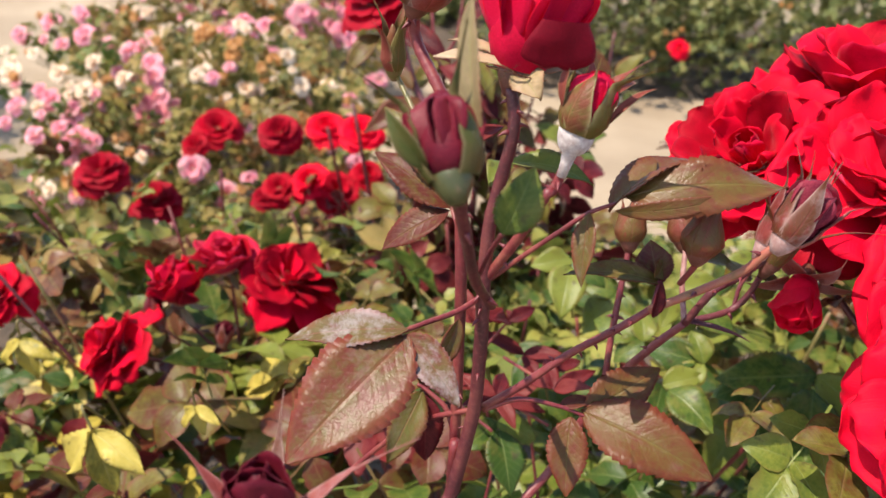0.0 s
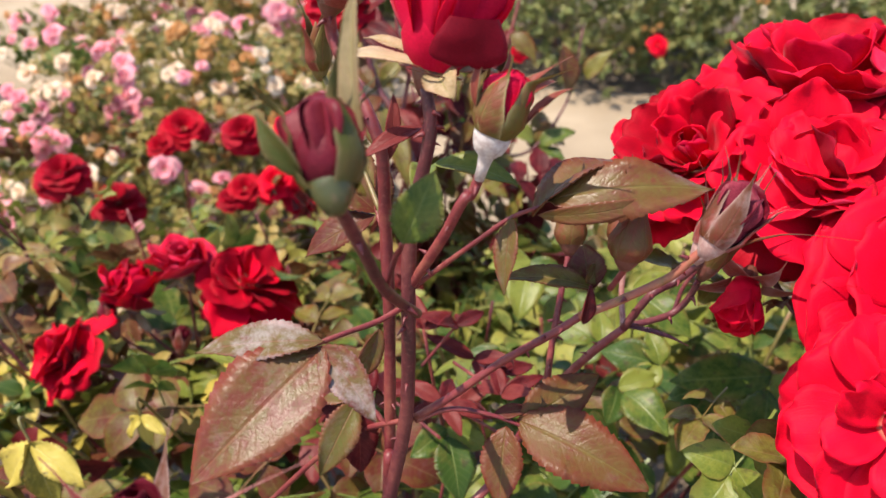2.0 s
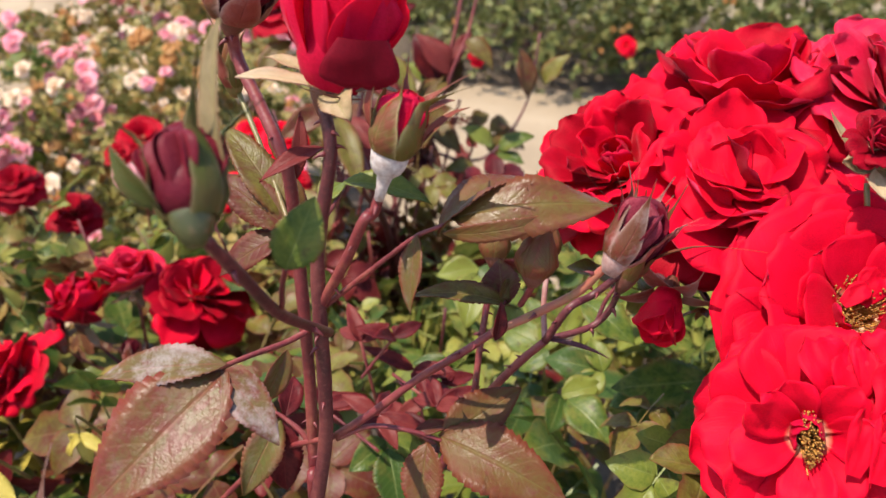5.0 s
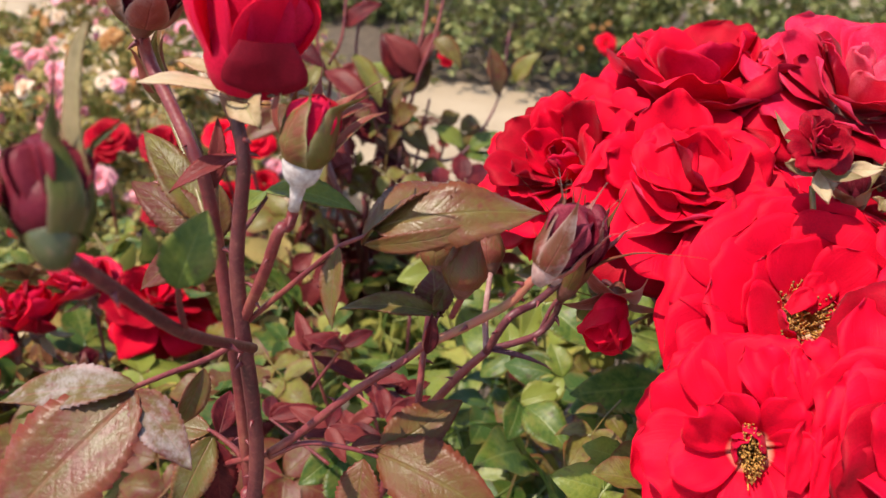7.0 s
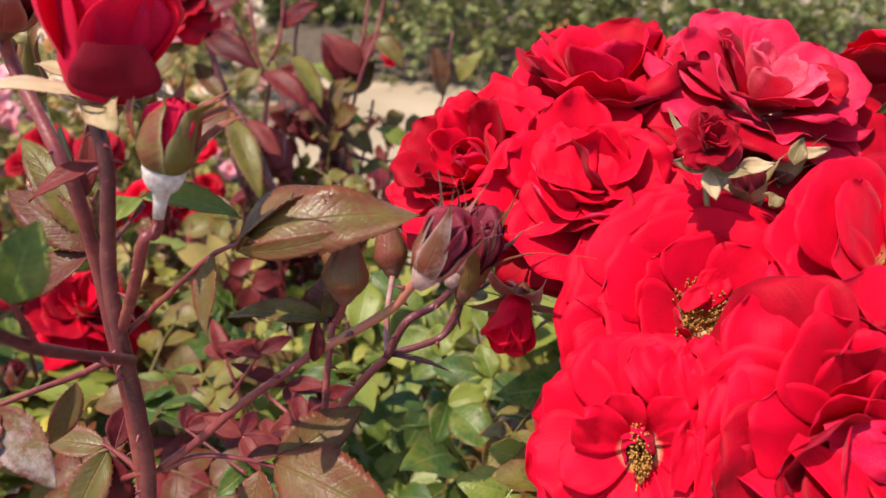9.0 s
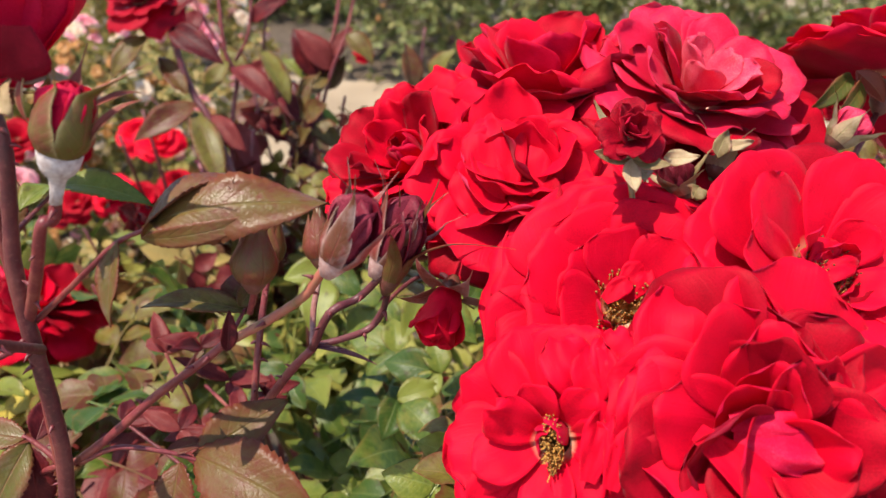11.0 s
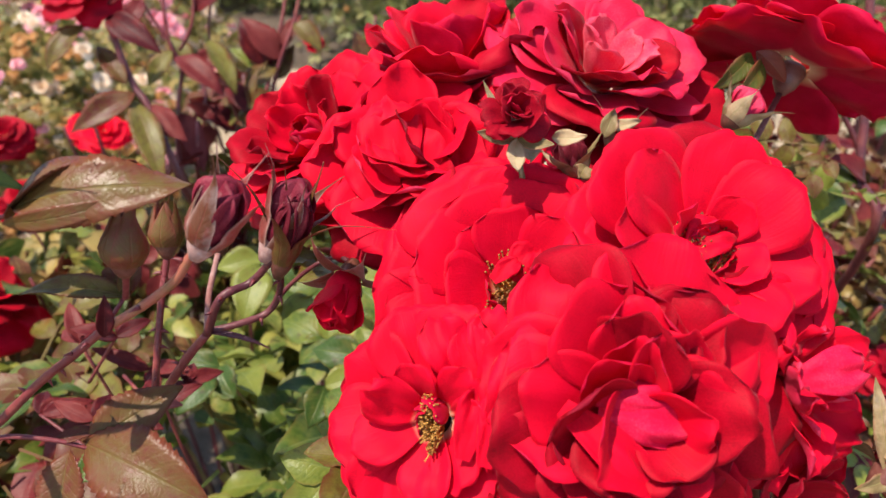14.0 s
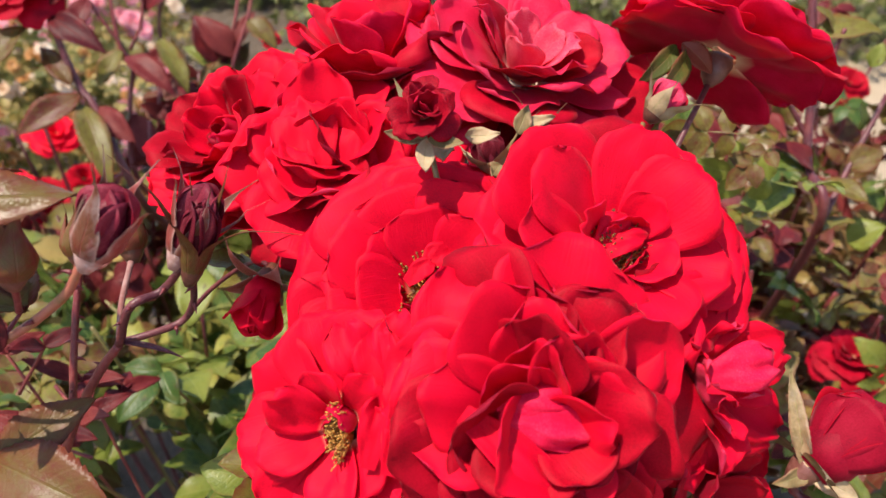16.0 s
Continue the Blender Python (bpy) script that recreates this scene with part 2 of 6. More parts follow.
CANE_GREEN = stem_mat("green cane", (0.1, 0.09, 0.02), (0.16, 0.13, 0.04), (0.22, 0.1, 0.05))
BRONZE = leaf_mat("bronze leaf", (0.1, 0.02, 0.012), (0.1, 0.062, 0.014), (0.16, 0.15, 0.026), (0.15, 0.024, 0.016), rough=0.4, gloss=0.22, mildew=0.06, rib=(0.2, 0.12, 0.05), vary=0.3, rim_width=4.0)
MILDEWED = leaf_mat("mildewed leaf", (0.135, 0.032, 0.018), (0.115, 0.075, 0.019), (0.108, 0.11, 0.022), (0.2, 0.026, 0.022), rough=0.36, gloss=0.27, mildew=0.1, rib=(0.22, 0.07, 0.04), vary=0.2, rim_width=3.0, blotch=2.2)
POWDERY = leaf_mat("powdery leaf", (0.13, 0.035, 0.025), (0.12, 0.08, 0.028), (0.15, 0.13, 0.04), (0.2, 0.045, 0.036), rough=0.5, gloss=0.15, mildew=0.5, rib=(0.26, 0.1, 0.07), vary=0.15, rim_width=4.0)
RIMMED = leaf_mat("red-rimmed leaf", (0.13, 0.028, 0.013), (0.125, 0.06, 0.014), (0.12, 0.1, 0.019), (0.16, 0.02, 0.014), rough=0.4, gloss=0.28, mildew=0.05, share=0.25, rib=(0.16, 0.12, 0.03), vary=0.2, rim_width=2.0, blotch=2.0)
BOAT = leaf_mat("arched bronze leaf", (0.13, 0.036, 0.016), (0.125, 0.075, 0.017), (0.135, 0.118, 0.022), (0.165, 0.026, 0.018), rough=0.34, gloss=0.3, mildew=0.03, share=0.2, rib=(0.15, 0.12, 0.03), vary=0.0, rim_width=1.9, blotch=2.6)
RED_LEAF = leaf_mat("young red leaf", (0.06, 0.006, 0.009), (0.11, 0.011, 0.014), (0.17, 0.03, 0.026), (0.16, 0.016, 0.017), rough=0.45, gloss=0.16, rib=(0.2, 0.035, 0.03))
GREEN = leaf_mat("green leaf", (0.042, 0.08, 0.013), (0.1, 0.135, 0.02), (0.185, 0.205, 0.034), (0.17, 0.12, 0.032), rough=0.38, rib=(0.22, 0.25, 0.075), spots=0.5, vary=0.5, share=0.28)
GREEN_STUFF = leaf_mat("green leaves", (0.048, 0.085, 0.016), (0.12, 0.155, 0.026), (0.29, 0.275, 0.06), (0.2, 0.12, 0.045), rough=0.42, island=True, rib=(0.2, 0.24, 0.075), vary=0.5, share=0.28)
OLIVE_STUFF = leaf_mat("olive leaves", (0.08, 0.09, 0.02), (0.2, 0.18, 0.04), (0.4, 0.28, 0.09), (0.16, 0.09, 0.04), rough=0.45, island=True, share=0.34)
DEEP_STUFF = leaf_mat("deep green leaves", (0.065, 0.085, 0.024), (0.14, 0.17, 0.048), (0.3, 0.27, 0.1), (0.1, 0.08, 0.03), rough=0.45, island=True, share=0.3)
BRONZE_STUFF = leaf_mat("bronze leaves", (0.08, 0.026, 0.014), (0.17, 0.065, 0.026), (0.26, 0.18, 0.05), (0.2, 0.06, 0.04), rough=0.35, island=True)
YELLOW = leaf_mat("yellow leaf", (0.2, 0.17, 0.026), (0.4, 0.31, 0.045), (0.5, 0.39, 0.08), (0.24, 0.16, 0.03), rough=0.45, rib=(0.5, 0.42, 0.15), spots=0.6)
STAMEN = plain_mat("stamen", (0.48, 0.2, 0.03), (0.72, 0.42, 0.1), 900.0, 0.7)
POLLEN = plain_mat("pollen", (0.22, 0.08, 0.014), (0.56, 0.29, 0.055), 700.0, 0.8)
ANTHER = plain_mat("anther", (0.09, 0.03, 0.01), (0.42, 0.19, 0.04), 700.0, 0.8)
DRIED = plain_mat("dried anther", (0.05, 0.012, 0.006), (0.2, 0.07, 0.022), 700.0, 0.8)


def ground_mat():
    m, n, l, p = nodes_of("sandy path")
    f = noise_at(n, l, 1.7, 6.0)
    g = noise_at(n, l, 60.0, 4.0)
    c = ramp(n, l, f, [(0.3, (0.23, 0.17, 0.11)), (0.55, (0.315, 0.24, 0.16)), (0.75, (0.39, 0.305, 0.21))])
    c = mix(n, l, ramp(n, l, g, [(0.55, (0, 0, 0)), (0.8, (0.5, 0.5, 0.5))]), c, (0.2, 0.14, 0.085))
    l.new(c, p.inputs["Base Color"])
    p.inputs["Roughness"].default_value = 0.95
    bump(n, l, arith(n, l, "ADD", g, f), 0.6, 0.01, p)
    return m


SAND = ground_mat()
SOIL = plain_mat("garden soil", (0.05, 0.035, 0.022), (0.13, 0.09, 0.06), 24.0, 0.95, 0.02, 0.8)

# ---- building helpers ----
WORLD = {}


def thing(name, at, label, category, group="", kind=""):
    e = new(name)
    e.empty_display_size = 0.02
    e.matrix_basis = Matrix.Translation(at)
    WORLD[e] = Matrix.Translation(at)
    return tagged(e, label, category, group or {"rose bush": "rose bushes in the garden", "rose shoot": "rose shoots beside the path"}.get(category, ""), kind)


def hang(ob, parent, m=None):
    m = m or Matrix()
    ob.parent = parent
    ob.matrix_parent_inverse = WORLD[parent].inverted()
    ob.matrix_basis = m
    WORLD[ob] = m
    return ob


def mesh_of(name, verts, faces, mats, uvs=None, index=None, smooth=True, flat_quads=False):
    me = bpy.data.meshes.new(name)
    me.from_pydata([tuple(v) for v in verts], [], faces)
    for mt in mats:
        me.materials.append(mt)
    if index is not None:
        me.polygons.foreach_set("material_index", index)
    if smooth:
        me.polygons.foreach_set("use_smooth", [not flat_quads or len(q) == 3 for q in faces])
    if uvs is not None:
        layer = me.uv_layers.new(name="UVMap")
        loops = np.empty(len(me.loops), dtype=np.int32)
        me.loops.foreach_get("vertex_index", loops)
        layer.data.foreach_set("uv", np.asarray(uvs, dtype=np.float32)[loops].ravel())
    me.update()
    return me


def part(name, me, parent, m=None, label=""):
    ob = hang(new(name, me), parent, m)
    return tagged(ob, label) if label else ob


def smooth_line(points, n=6):
    pts = [Vector(p) for p in points]
    pts = [pts[0] * 2 - pts[1]] + pts + [pts[-1] * 2 - pts[-2]]
    out = []
    for k in range(1, len(pts) - 2):
        p0, p1, p2, p3 = pts[k - 1:k + 3]
        for j in range(n):
            t = j / n
            out.append(0.5 * ((2 * p1) + (p2 - p0) * t + (2 * p0 - 5 * p1 + 4 * p2 - p3) * t * t + (3 * p1 - p0 - 3 * p2 + p3) * t ** 3))
    out.append(pts[-2])
    return out


def tube_data(points, r0, r1, sides=8, n=6, knob=0.0, seed=0):
    rnd = random.Random(seed)
    line = smooth_line(points, n)
    verts, faces = [], []
    side = Vector((1, 0.1, 0.05)).normalized()
    for k, p in enumerate(line):
        d = (line[min(k + 1, len(line) - 1)] - line[max(k - 1, 0)]).normalized()
        side = (side - d * side.dot(d)).normalized()
        up = d.cross(side)
        f = k / (len(line) - 1)
        r = (r0 * (1 - f) + r1 * f) * (1 + rnd.uniform(-knob, knob))
        for j in range(sides):
            a = 2 * math.pi * j / sides
            verts.append(p + (side * math.cos(a) + up * math.sin(a)) * r)
    for k in range(len(line) - 1):
        for j in range(sides):
            a, b = k * sides + j, k * sides + (j + 1) % sides
            faces.append((a, b, b + sides, a + sides))
    faces.append(tuple(range(sides))[::-1])
    faces.append(tuple(range((len(line) - 1) * sides, len(line) * sides)))
    return verts, faces, line


PRICKLE = None


def prickle_mesh():
    verts, faces, _ = tube_data([(0, 0, 0), (0, 0.0022, -0.0003), (0, 0.0042, -0.0014)], 0.0012, 0.0001, 5, 2)
    return mesh_of("prickle", verts, faces, [CANE_RED])


def cane(parent, points, r0, r1, mat, name="cane", label="", thorns=0, seed=0, sides=9):
    global PRICKLE
    r0, r1 = r0 * 0.87, r1 * 0.87
    verts, faces, line = tube_data(points, r0, r1, sides, 7, 0.05, seed)
    if sides > 6:
        hr = random.Random(seed + 31)
        for k in range(1, len(line) - 1):
            if line[k].z < 0.85:
                continue
            d = (line[k + 1] - line[k - 1]).normalized()
            gap = (line[k + 1] - line[k]).length
            rr = r0 + (r1 - r0) * k / len(line)
            for _ in range(int(gap / 0.0009)):
                q = Vector((hr.gauss(0, 1), hr.gauss(0, 1), hr.gauss(0, 1)))
                q = (q - d * q.dot(d)).normalized()
                p0 = line[k] + d * hr.uniform(0, gap) + q * rr * 0.9
                side = q.cross(d) * 0.00011
                o = len(verts)
                verts += [p0 - side, p0 + side, p0 + d * 0.0002, p0 + q * hr.uniform(0.0005, 0.0013) + d * hr.uniform(-0.0003, 0.0003)]
                faces += [(o, o + 1, o + 3), (o + 1, o + 2, o + 3), (o + 2, o, o + 3)]
    ob = part(name, mesh_of(name, verts, faces, [mat]), parent, None, label)
    if thorns and WORLD[parent] is not None:
        PRICKLE = PRICKLE or prickle_mesh()
        rnd = random.Random(seed + 5)
        for _ in range(thorns):
            k = rnd.randrange(2, len(line) - 2)
            d = (line[k + 1] - line[k]).normalized()
            a = Vector((rnd.uniform(-1, 1), rnd.uniform(-1, 0.3), rnd.uniform(-0.2, 0.2)))
            y = (a - d * a.dot(d)).normalized()
            x = y.cross(d)
            r = r0 + (r1 - r0) * k / len(line)
            m = Matrix((x, y, d)).transposed().to_4x4()
            s = rnd.uniform(0.6, 1.15)
            part("prickle", PRICKLE, ob, Matrix.Translation(line[k] + y * r * 0.8) @ m @ Matrix.Diagonal((s, s, s, 1)))
    return ob


def leaflet_data(length, width, bend=0.25, fold=0.25, wave=0.08, teeth=17, n_s=51, n_u=6, seed=0, thick=0.00035, twist=0.0):
    """A serrated leaflet from the origin along +y, its upper side towards +z."""
    rnd = random.Random(seed)
    ph1, ph2 = rnd.uniform(0, 6), rnd.uniform(0, 6)
    verts, uvs = [], []
    z, y, ang = 0.0, 0.0, 0.0
    skew = rnd.uniform(-0.08, 0.08)
    deep = [rnd.uniform(0.06, 0.19) for k in range(int(teeth) + 2)]
    for k in range(n_s + 1):
        s = k / n_s
        a = -bend * (s - 0.35) * 2
        if k:
            y += math.cos(a) * length / n_s
            z += math.sin(a) * length / n_s
        w = 0.5 * width * (math.sin(math.pi * min(1, s ** 0.82)) ** 0.88) * (1 - 0.12 * s) if 0 < s < 1 else 0.0
        saw = 1 - deep[int(s * teeth + 0.01)] * ((s * teeth + 0.01) % 1.0)
        for j in range(n_u + 1):
            u = 2 * j / n_u - 1
            ww = w * (saw if j in (0, n_u) else 1)
            up = abs(u) * fold * w + wave * width * (0.5 * math.sin(7 * s + ph1 + 1.5 * u) * abs(u) + 0.25 * math.sin(13 * s + ph2) * u * u)
            x = u * ww
            tz = twist * s
            verts.append(Vector((x * math.cos(tz) + skew * length * s * s, y + (0.013 * length * ((s * teeth + 0.01) % 1.0) if j in (0, n_u) else 0), z + up + x * math.sin(tz))))
            uvs.append((s, 0.5 + 0.5 * u))
    top = len(verts)
    for k in range(top):
        verts.append(verts[k] - Vector((0, 0, thick)))
        uvs.append(uvs[k])
    faces = []
    c = n_u + 1
    for k in range(n_s):
        for j in range(n_u):
            a = k * c + j
            faces += [(a, a + 1, a + 1 + c), (a, a + 1 + c, a + c)]
            faces += [(top + a + 1 + c, top + a + 1, top + a), (top + a + c, top + a + 1 + c, top + a)]
        a, b = k * c, k * c + n_u
        faces.append((a + c, top + a + c, top + a, a))
        faces.append((b, top + b, top + b + c, b + c))
    return verts, faces, uvs


def frame_of(base, tip, normal):
    y = (Vector(tip) - Vector(base)).normalized()
    nrm = Vector(normal)
    z = (nrm - y * nrm.dot(y)).normalized()
    x = y.cross(z)
    m = Matrix((x, y, z)).transposed().to_4x4()
    return Matrix.Translation(base) @ m


def leaflet(parent, base, tip, normal, width, mat, bend=0.3, fold=0.25, wave=0.09, seed=0, name="leaflet", label="", twist=0.0):
    ln = (Vector(tip) - Vector(base)).length
    v, f, uv = leaflet_data(ln, width, bend, fold, wave, seed=seed, twist=twist)
    return part(name, mesh_of(name, v, f, [mat], uv, flat_quads=True), parent, frame_of(base, tip, normal), label)


def petal_data(length, width, bend, cup, ruffle, seed, curl=0.3, n_s=12, n_u=12, thick=0.0003, point=0.0, pleat=None, claw=0.2, crumple=0.0):
    """A petal from the origin along +y, its inner face towards +z (to the heart of the bloom)."""
    rnd = random.Random(seed)
    p1, p2, p3 = rnd.uniform(0, 6.3), rnd.uniform(0, 6.3), rnd.uniform(0, 6.3)
    notch = rnd.uniform(0.0, 0.08)
    lop = rnd.uniform(-0.12, 0.12)
    crease = rnd.uniform(-0.22, 0.12) if pleat is None else pleat
    verts, uvs = [], []
    y = z = 0.0
    for k in range(n_s + 1):
        s = k / n_s
        a = bend * s ** 1.4 + curl * max(0, s - 0.72) * 3.2
        if k:
            y += math.cos(a) * length / n_s
            z -= math.sin(a) * length / n_s
        w = 0.5 * width * (claw + (1 - claw) * math.sin(min(s / 0.72, 1) * math.pi / 2) ** 1.1)
        if s > 0.72:
            w *= math.sqrt(max(0.0, 1 - ((s - 0.72) / 0.34) ** 2.4))
        for j in range(n_u + 1):
            u = 2 * j / n_u - 1
            x = u * w * (1 + lop * u * s)
            inn = cup * w * u * u * (1.15 - 0.75 * s)
            roll = -0.5 * curl * w * abs(u) ** 3 * max(0, s - 0.35)
            rf = ruffle * length * s * s * (math.sin(3.1 * u + p1) * 0.5 + math.sin(6.3 * u + p2 + 3 * s) * 0.3 + 0.3 * math.sin(9 * s + p3))
            rf += 0.16 * ruffle * length * s ** 4 * math.sin(7.5 * u + p3) + crease * w * abs(u) * s
            rag = 0.6 * crumple * s ** 3 * (0.5 * math.sin(4.2 * u + p2) + 0.4 * math.sin(9.1 * u + p1) + 0.22 * math.sin(17 * u + p3))
            if crumple:
                rf += 1.5 * crumple * length * s * noise.noise(Vector((1.7 * u + p1, 2.6 * s + p2, p3))) + 0.55 * crumple * length * s * noise.noise(Vector((4.1 * u + p2, 5.0 * s + p1, p3)))
            tip = length * s * s * (rag - notch * math.exp(-(u * 3) ** 2) + point * math.exp(-(u * 2.2) ** 2) - 0.13 * u * u)
            verts.append(Vector((x, y + tip * math.cos(a) + 0.0, z + inn + roll + rf)))
            uvs.append((s, 0.5 + 0.5 * u))
    c = n_u + 1
    top = len(verts)
    nrm = []
    for k in range(n_s + 1):
        for j in range(c):
            a = verts[min(k + 1, n_s) * c + j] - verts[max(k - 1, 0) * c + j]
            b = verts[k * c + min(j + 1, n_u)] - verts[k * c + max(j - 1, 0)]
            nrm.append(b.cross(a).normalized())
    for k in range(top):
        verts.append(verts[k] - nrm[k] * thick)
        uvs.append(uvs[k])
    faces, index = [], []
    for k in range(n_s):
        for j in range(n_u):
            a = k * c + j
            faces += [(a, a + 1, a + 1 + c), (a, a + 1 + c, a + c)]
            faces += [(top + a + 1 + c, top + a + 1, top + a), (top + a + c, top + a + 1 + c, top + a)]
            index += [0, 0, 1, 1]
        a, b = k * c, k * c + n_u
        faces += [(a + c, top + a + c, top + a, a), (b, top + b, top + b + c, b + c)]
        index += [0, 0]
    a0 = n_s * c
    for j in range(n_u):
        a = a0 + j
        faces.append((a, a + 1, top + a + 1, top + a))
        index.append(0)
    return verts, faces, uvs, index


def around(axis):
    a = Vector(axis).normalized()
    h = Vector((0, 0, 1)) if abs(a.z) < 0.9 else Vector((1, 0, 0))
    u = a.cross(h).normalized()
    return a, u, a.cross(u)


def lathe(profile, axis, base, sides=14):
    a, u, v = around(axis)
    base = Vector(base)
    verts, faces = [], []
    for h, r in profile:
        for j in range(sides):
            t = 2 * math.pi * j / sides
            verts.append(base + a * h + (u * math.cos(t) + v * math.sin(t)) * r)
    for k in range(len(profile) - 1):
        for j in range(sides):
            p, q = k * sides + j, k * sides + (j + 1) % sides
            faces.append((p, q, q + sides, p + sides))
    faces.append(tuple(range(sides))[::-1])
    faces.append(tuple(range((len(profile) - 1) * sides, len(profile) * sides)))
    return verts, faces


def petal_pose(base, axis, radial, theta, spin=0.0):
    y = axis * math.cos(theta) + radial * math.sin(theta)
    z = axis * math.sin(theta) - radial * math.cos(theta)
    x = y.cross(z)
    m = Matrix((x, y, z)).transposed().to_4x4()
    return Matrix.Translation(base) @ m @ Matrix.Rotation(spin, 4, "Y")


def bloom(parent, at, axis, size, seed, petals=26, inner=18.0, outer=86.0, mats=None, stamens=True, label="", ruffle=0.07, bend=0.55, sepals=5, wild=0.5, aged_shaded=0.0, heart=None, name="bloom", rings=None, tuft=(0.17, 0.27), pollen=None, core=0.17, squash=1.0):
    """A rose bloom: at is its heart, size its radius. Petals are placed in a spiral from the heart outwards."""
    mats = mats or (RED_IN, RED_OUT)
    rnd = random.Random(seed)
    a, u, v = around(axis)
    at = Vector(at)
    foot = at - a * size * 0.30
    pr = [(-0.30 * size, 0.05 * size), (-0.2 * size, 0.12 * size), (-0.05 * size, 0.16 * size), (0.02 * size, 0.13 * size)]
    vv, ff = lathe(pr, a, foot, 12)
    hip = part(name, mesh_of(name, vv, ff, [CALYX]), parent, None, label)
    if rings:
        across = (Vector((1, 0, 0)) - a * a.x).normalized()
        back = a.cross(across)
        for r, (count, tilt, long, broad, lean, cup, start) in enumerate(rings):
            for k in range(count):
                az = radians(start + 360 * (k + rnd.uniform(-0.22, 0.22)) / count)
                rad = across * math.cos(az) + back * math.sin(az)
                ln = size * long * rnd.uniform(1 - 0.12 * wild, 1 + 0.08 * wild)
                f = 1 - r / max(1, len(rings) - 1)
                vv, ff, uv, ix = petal_data(ln, ln * broad * 1.12 * rnd.uniform(1 - 0.12 * wild, 1 + 0.1 * wild), lean * rnd.uniform(0.75, 1.25), cup, ruffle * rnd.uniform(0.6, 1.4), rnd.randrange(10 ** 6), curl=0.04 + 0.3 * wild * rnd.random() ** 2, point=0.02 * rnd.random() * wild, pleat=rnd.uniform(-0.16, 0.1) * (0.5 + wild), claw=0.3, crumple=0.012 + 0.03 * wild)
                th = radians(tilt + rnd.uniform(-6, 6) * (0.5 + wild))
                m = petal_pose(foot + a * size * (0.02 + 0.1 * (1 - f) + rnd.uniform(-0.025, 0.025)) + rad * size * (0.13 + 0.04 * f), a, rad, th, rnd.uniform(-0.22, 0.22) * (0.4 + wild))
                # Deeper red on some petals stands for wilting and for shade inside the bloom.
                own = [heart, heart] if heart and r == len(rings) - 1 else [DEEP_IN, CRIMSON_OUT] if random.Random(seed * 100 + 20 * r + k).random() < aged_shaded else list(mats)
                part("petal", mesh_of("petal", vv, ff, own, uv, ix), hip, m)
    for k in range(0 if rings else petals):
        f = k / (petals - 1)
        az = k * 2.39996 + rnd.uniform(-0.3, 0.3)
        rad = u * math.cos(az) + v * math.sin(az)
        th = radians(inner + (outer - inner) * f ** 0.8 + rnd.uniform(-9, 9) * (1 + wild))
        ln = size * (0.62 + 0.48 * f) * rnd.uniform(0.95 - 0.2 * wild, 1.08)
        wd = ln * rnd.uniform(0.95 - 0.2 * wild, 1.35 - 0.15 * wild)
        bn = (bend * (0.15 + 0.85 * f)) * rnd.uniform(0.6, 1.3)
        cup = 0.55 * (1 - f) + 0.12 + rnd.uniform(-0.05, 0.1)
        vv, ff, uv, ix = petal_data(ln, wd, bn, cup, ruffle * rnd.uniform(0.6, 1.5), rnd.randrange(10 ** 6), curl=0.05 + 0.3 * f * rnd.random() ** 2, point=0.1 * rnd.random() * (0.5 + wild))
        m = petal_pose(foot + a * size * (0.12 * (1 - f) + rnd.uniform(-0.06, 0.06) * wild) + rad * size * (0.07 + 0.05 * f), a, rad, th, rnd.uniform(-0.25, 0.25) * (1 + 1.6 * wild))
        # same painted mix of wilted and shaded petals in the spiral
        own = [heart, heart] if heart and f < 0.13 else [DEEP_IN, CRIMSON_OUT] if random.Random(seed * 100 + k).random() < aged_shaded else list(mats)
        part("petal", mesh_of("petal", vv, ff, own, uv, ix), hip, m)
    if stamens:
        side_way = (Vector((1, 0, 0)) - a * a.x).normalized()
        dome, ring = lathe([(0.0, core * size), (0.05 * size, 0.9 * core * size), (0.09 * size, 0.55 * core * size), (0.1 * size, 0.1 * core * size)], a, foot, 12)
        dome = [p - side_way * (p - foot).dot(side_way) * (1 - squash) for p in dome]
        vs, fs, ix = list(dome), list(ring), [0] * len(ring)
        for k in range(300 if pollen else 220):
            az = rnd.uniform(0, 6.283)
            sp = rnd.uniform(0.02, 0.55 if pollen else 0.85)
            rad = u * math.cos(az) + v * math.sin(az)
            rad = rad - side_way * rad.dot(side_way) * (1 - squash)
            d = (a * math.cos(sp) + rad * math.sin(sp)).normalized()
            ln = size * rnd.uniform(*tuft)
            p0 = foot + a * size * 0.06 + rad * size * core * rnd.uniform(0.06, 1.15)
            p1 = p0 + d * ln * 0.6 + rad * ln * 0.1
            p2 = p0 + d * ln
            va, fa, _ = tube_data([p0, p1, p2], 0.0003, 0.0002, 4, 1)
            o = len(vs)
            vs += va
            fs += [tuple(i + o for i in q) for q in fa]
            ix += [0] * len(fa)
            vb, fb = lathe([(-0.0005, 0.0002), (0, 0.0004 if pollen else 0.0006), (0.0006, 0.0003)], d, p2, 5)
            o = len(vs)
            vs += vb
            fs += [tuple(i + o for i in q) for q in fb]
            ix += [1] * len(fb)
        part("stamen_tuft", mesh_of("stamen_tuft", vs, fs, [STAMEN, pollen or ANTHER], None, ix), hip, None, "dry yellow-brown stamens")
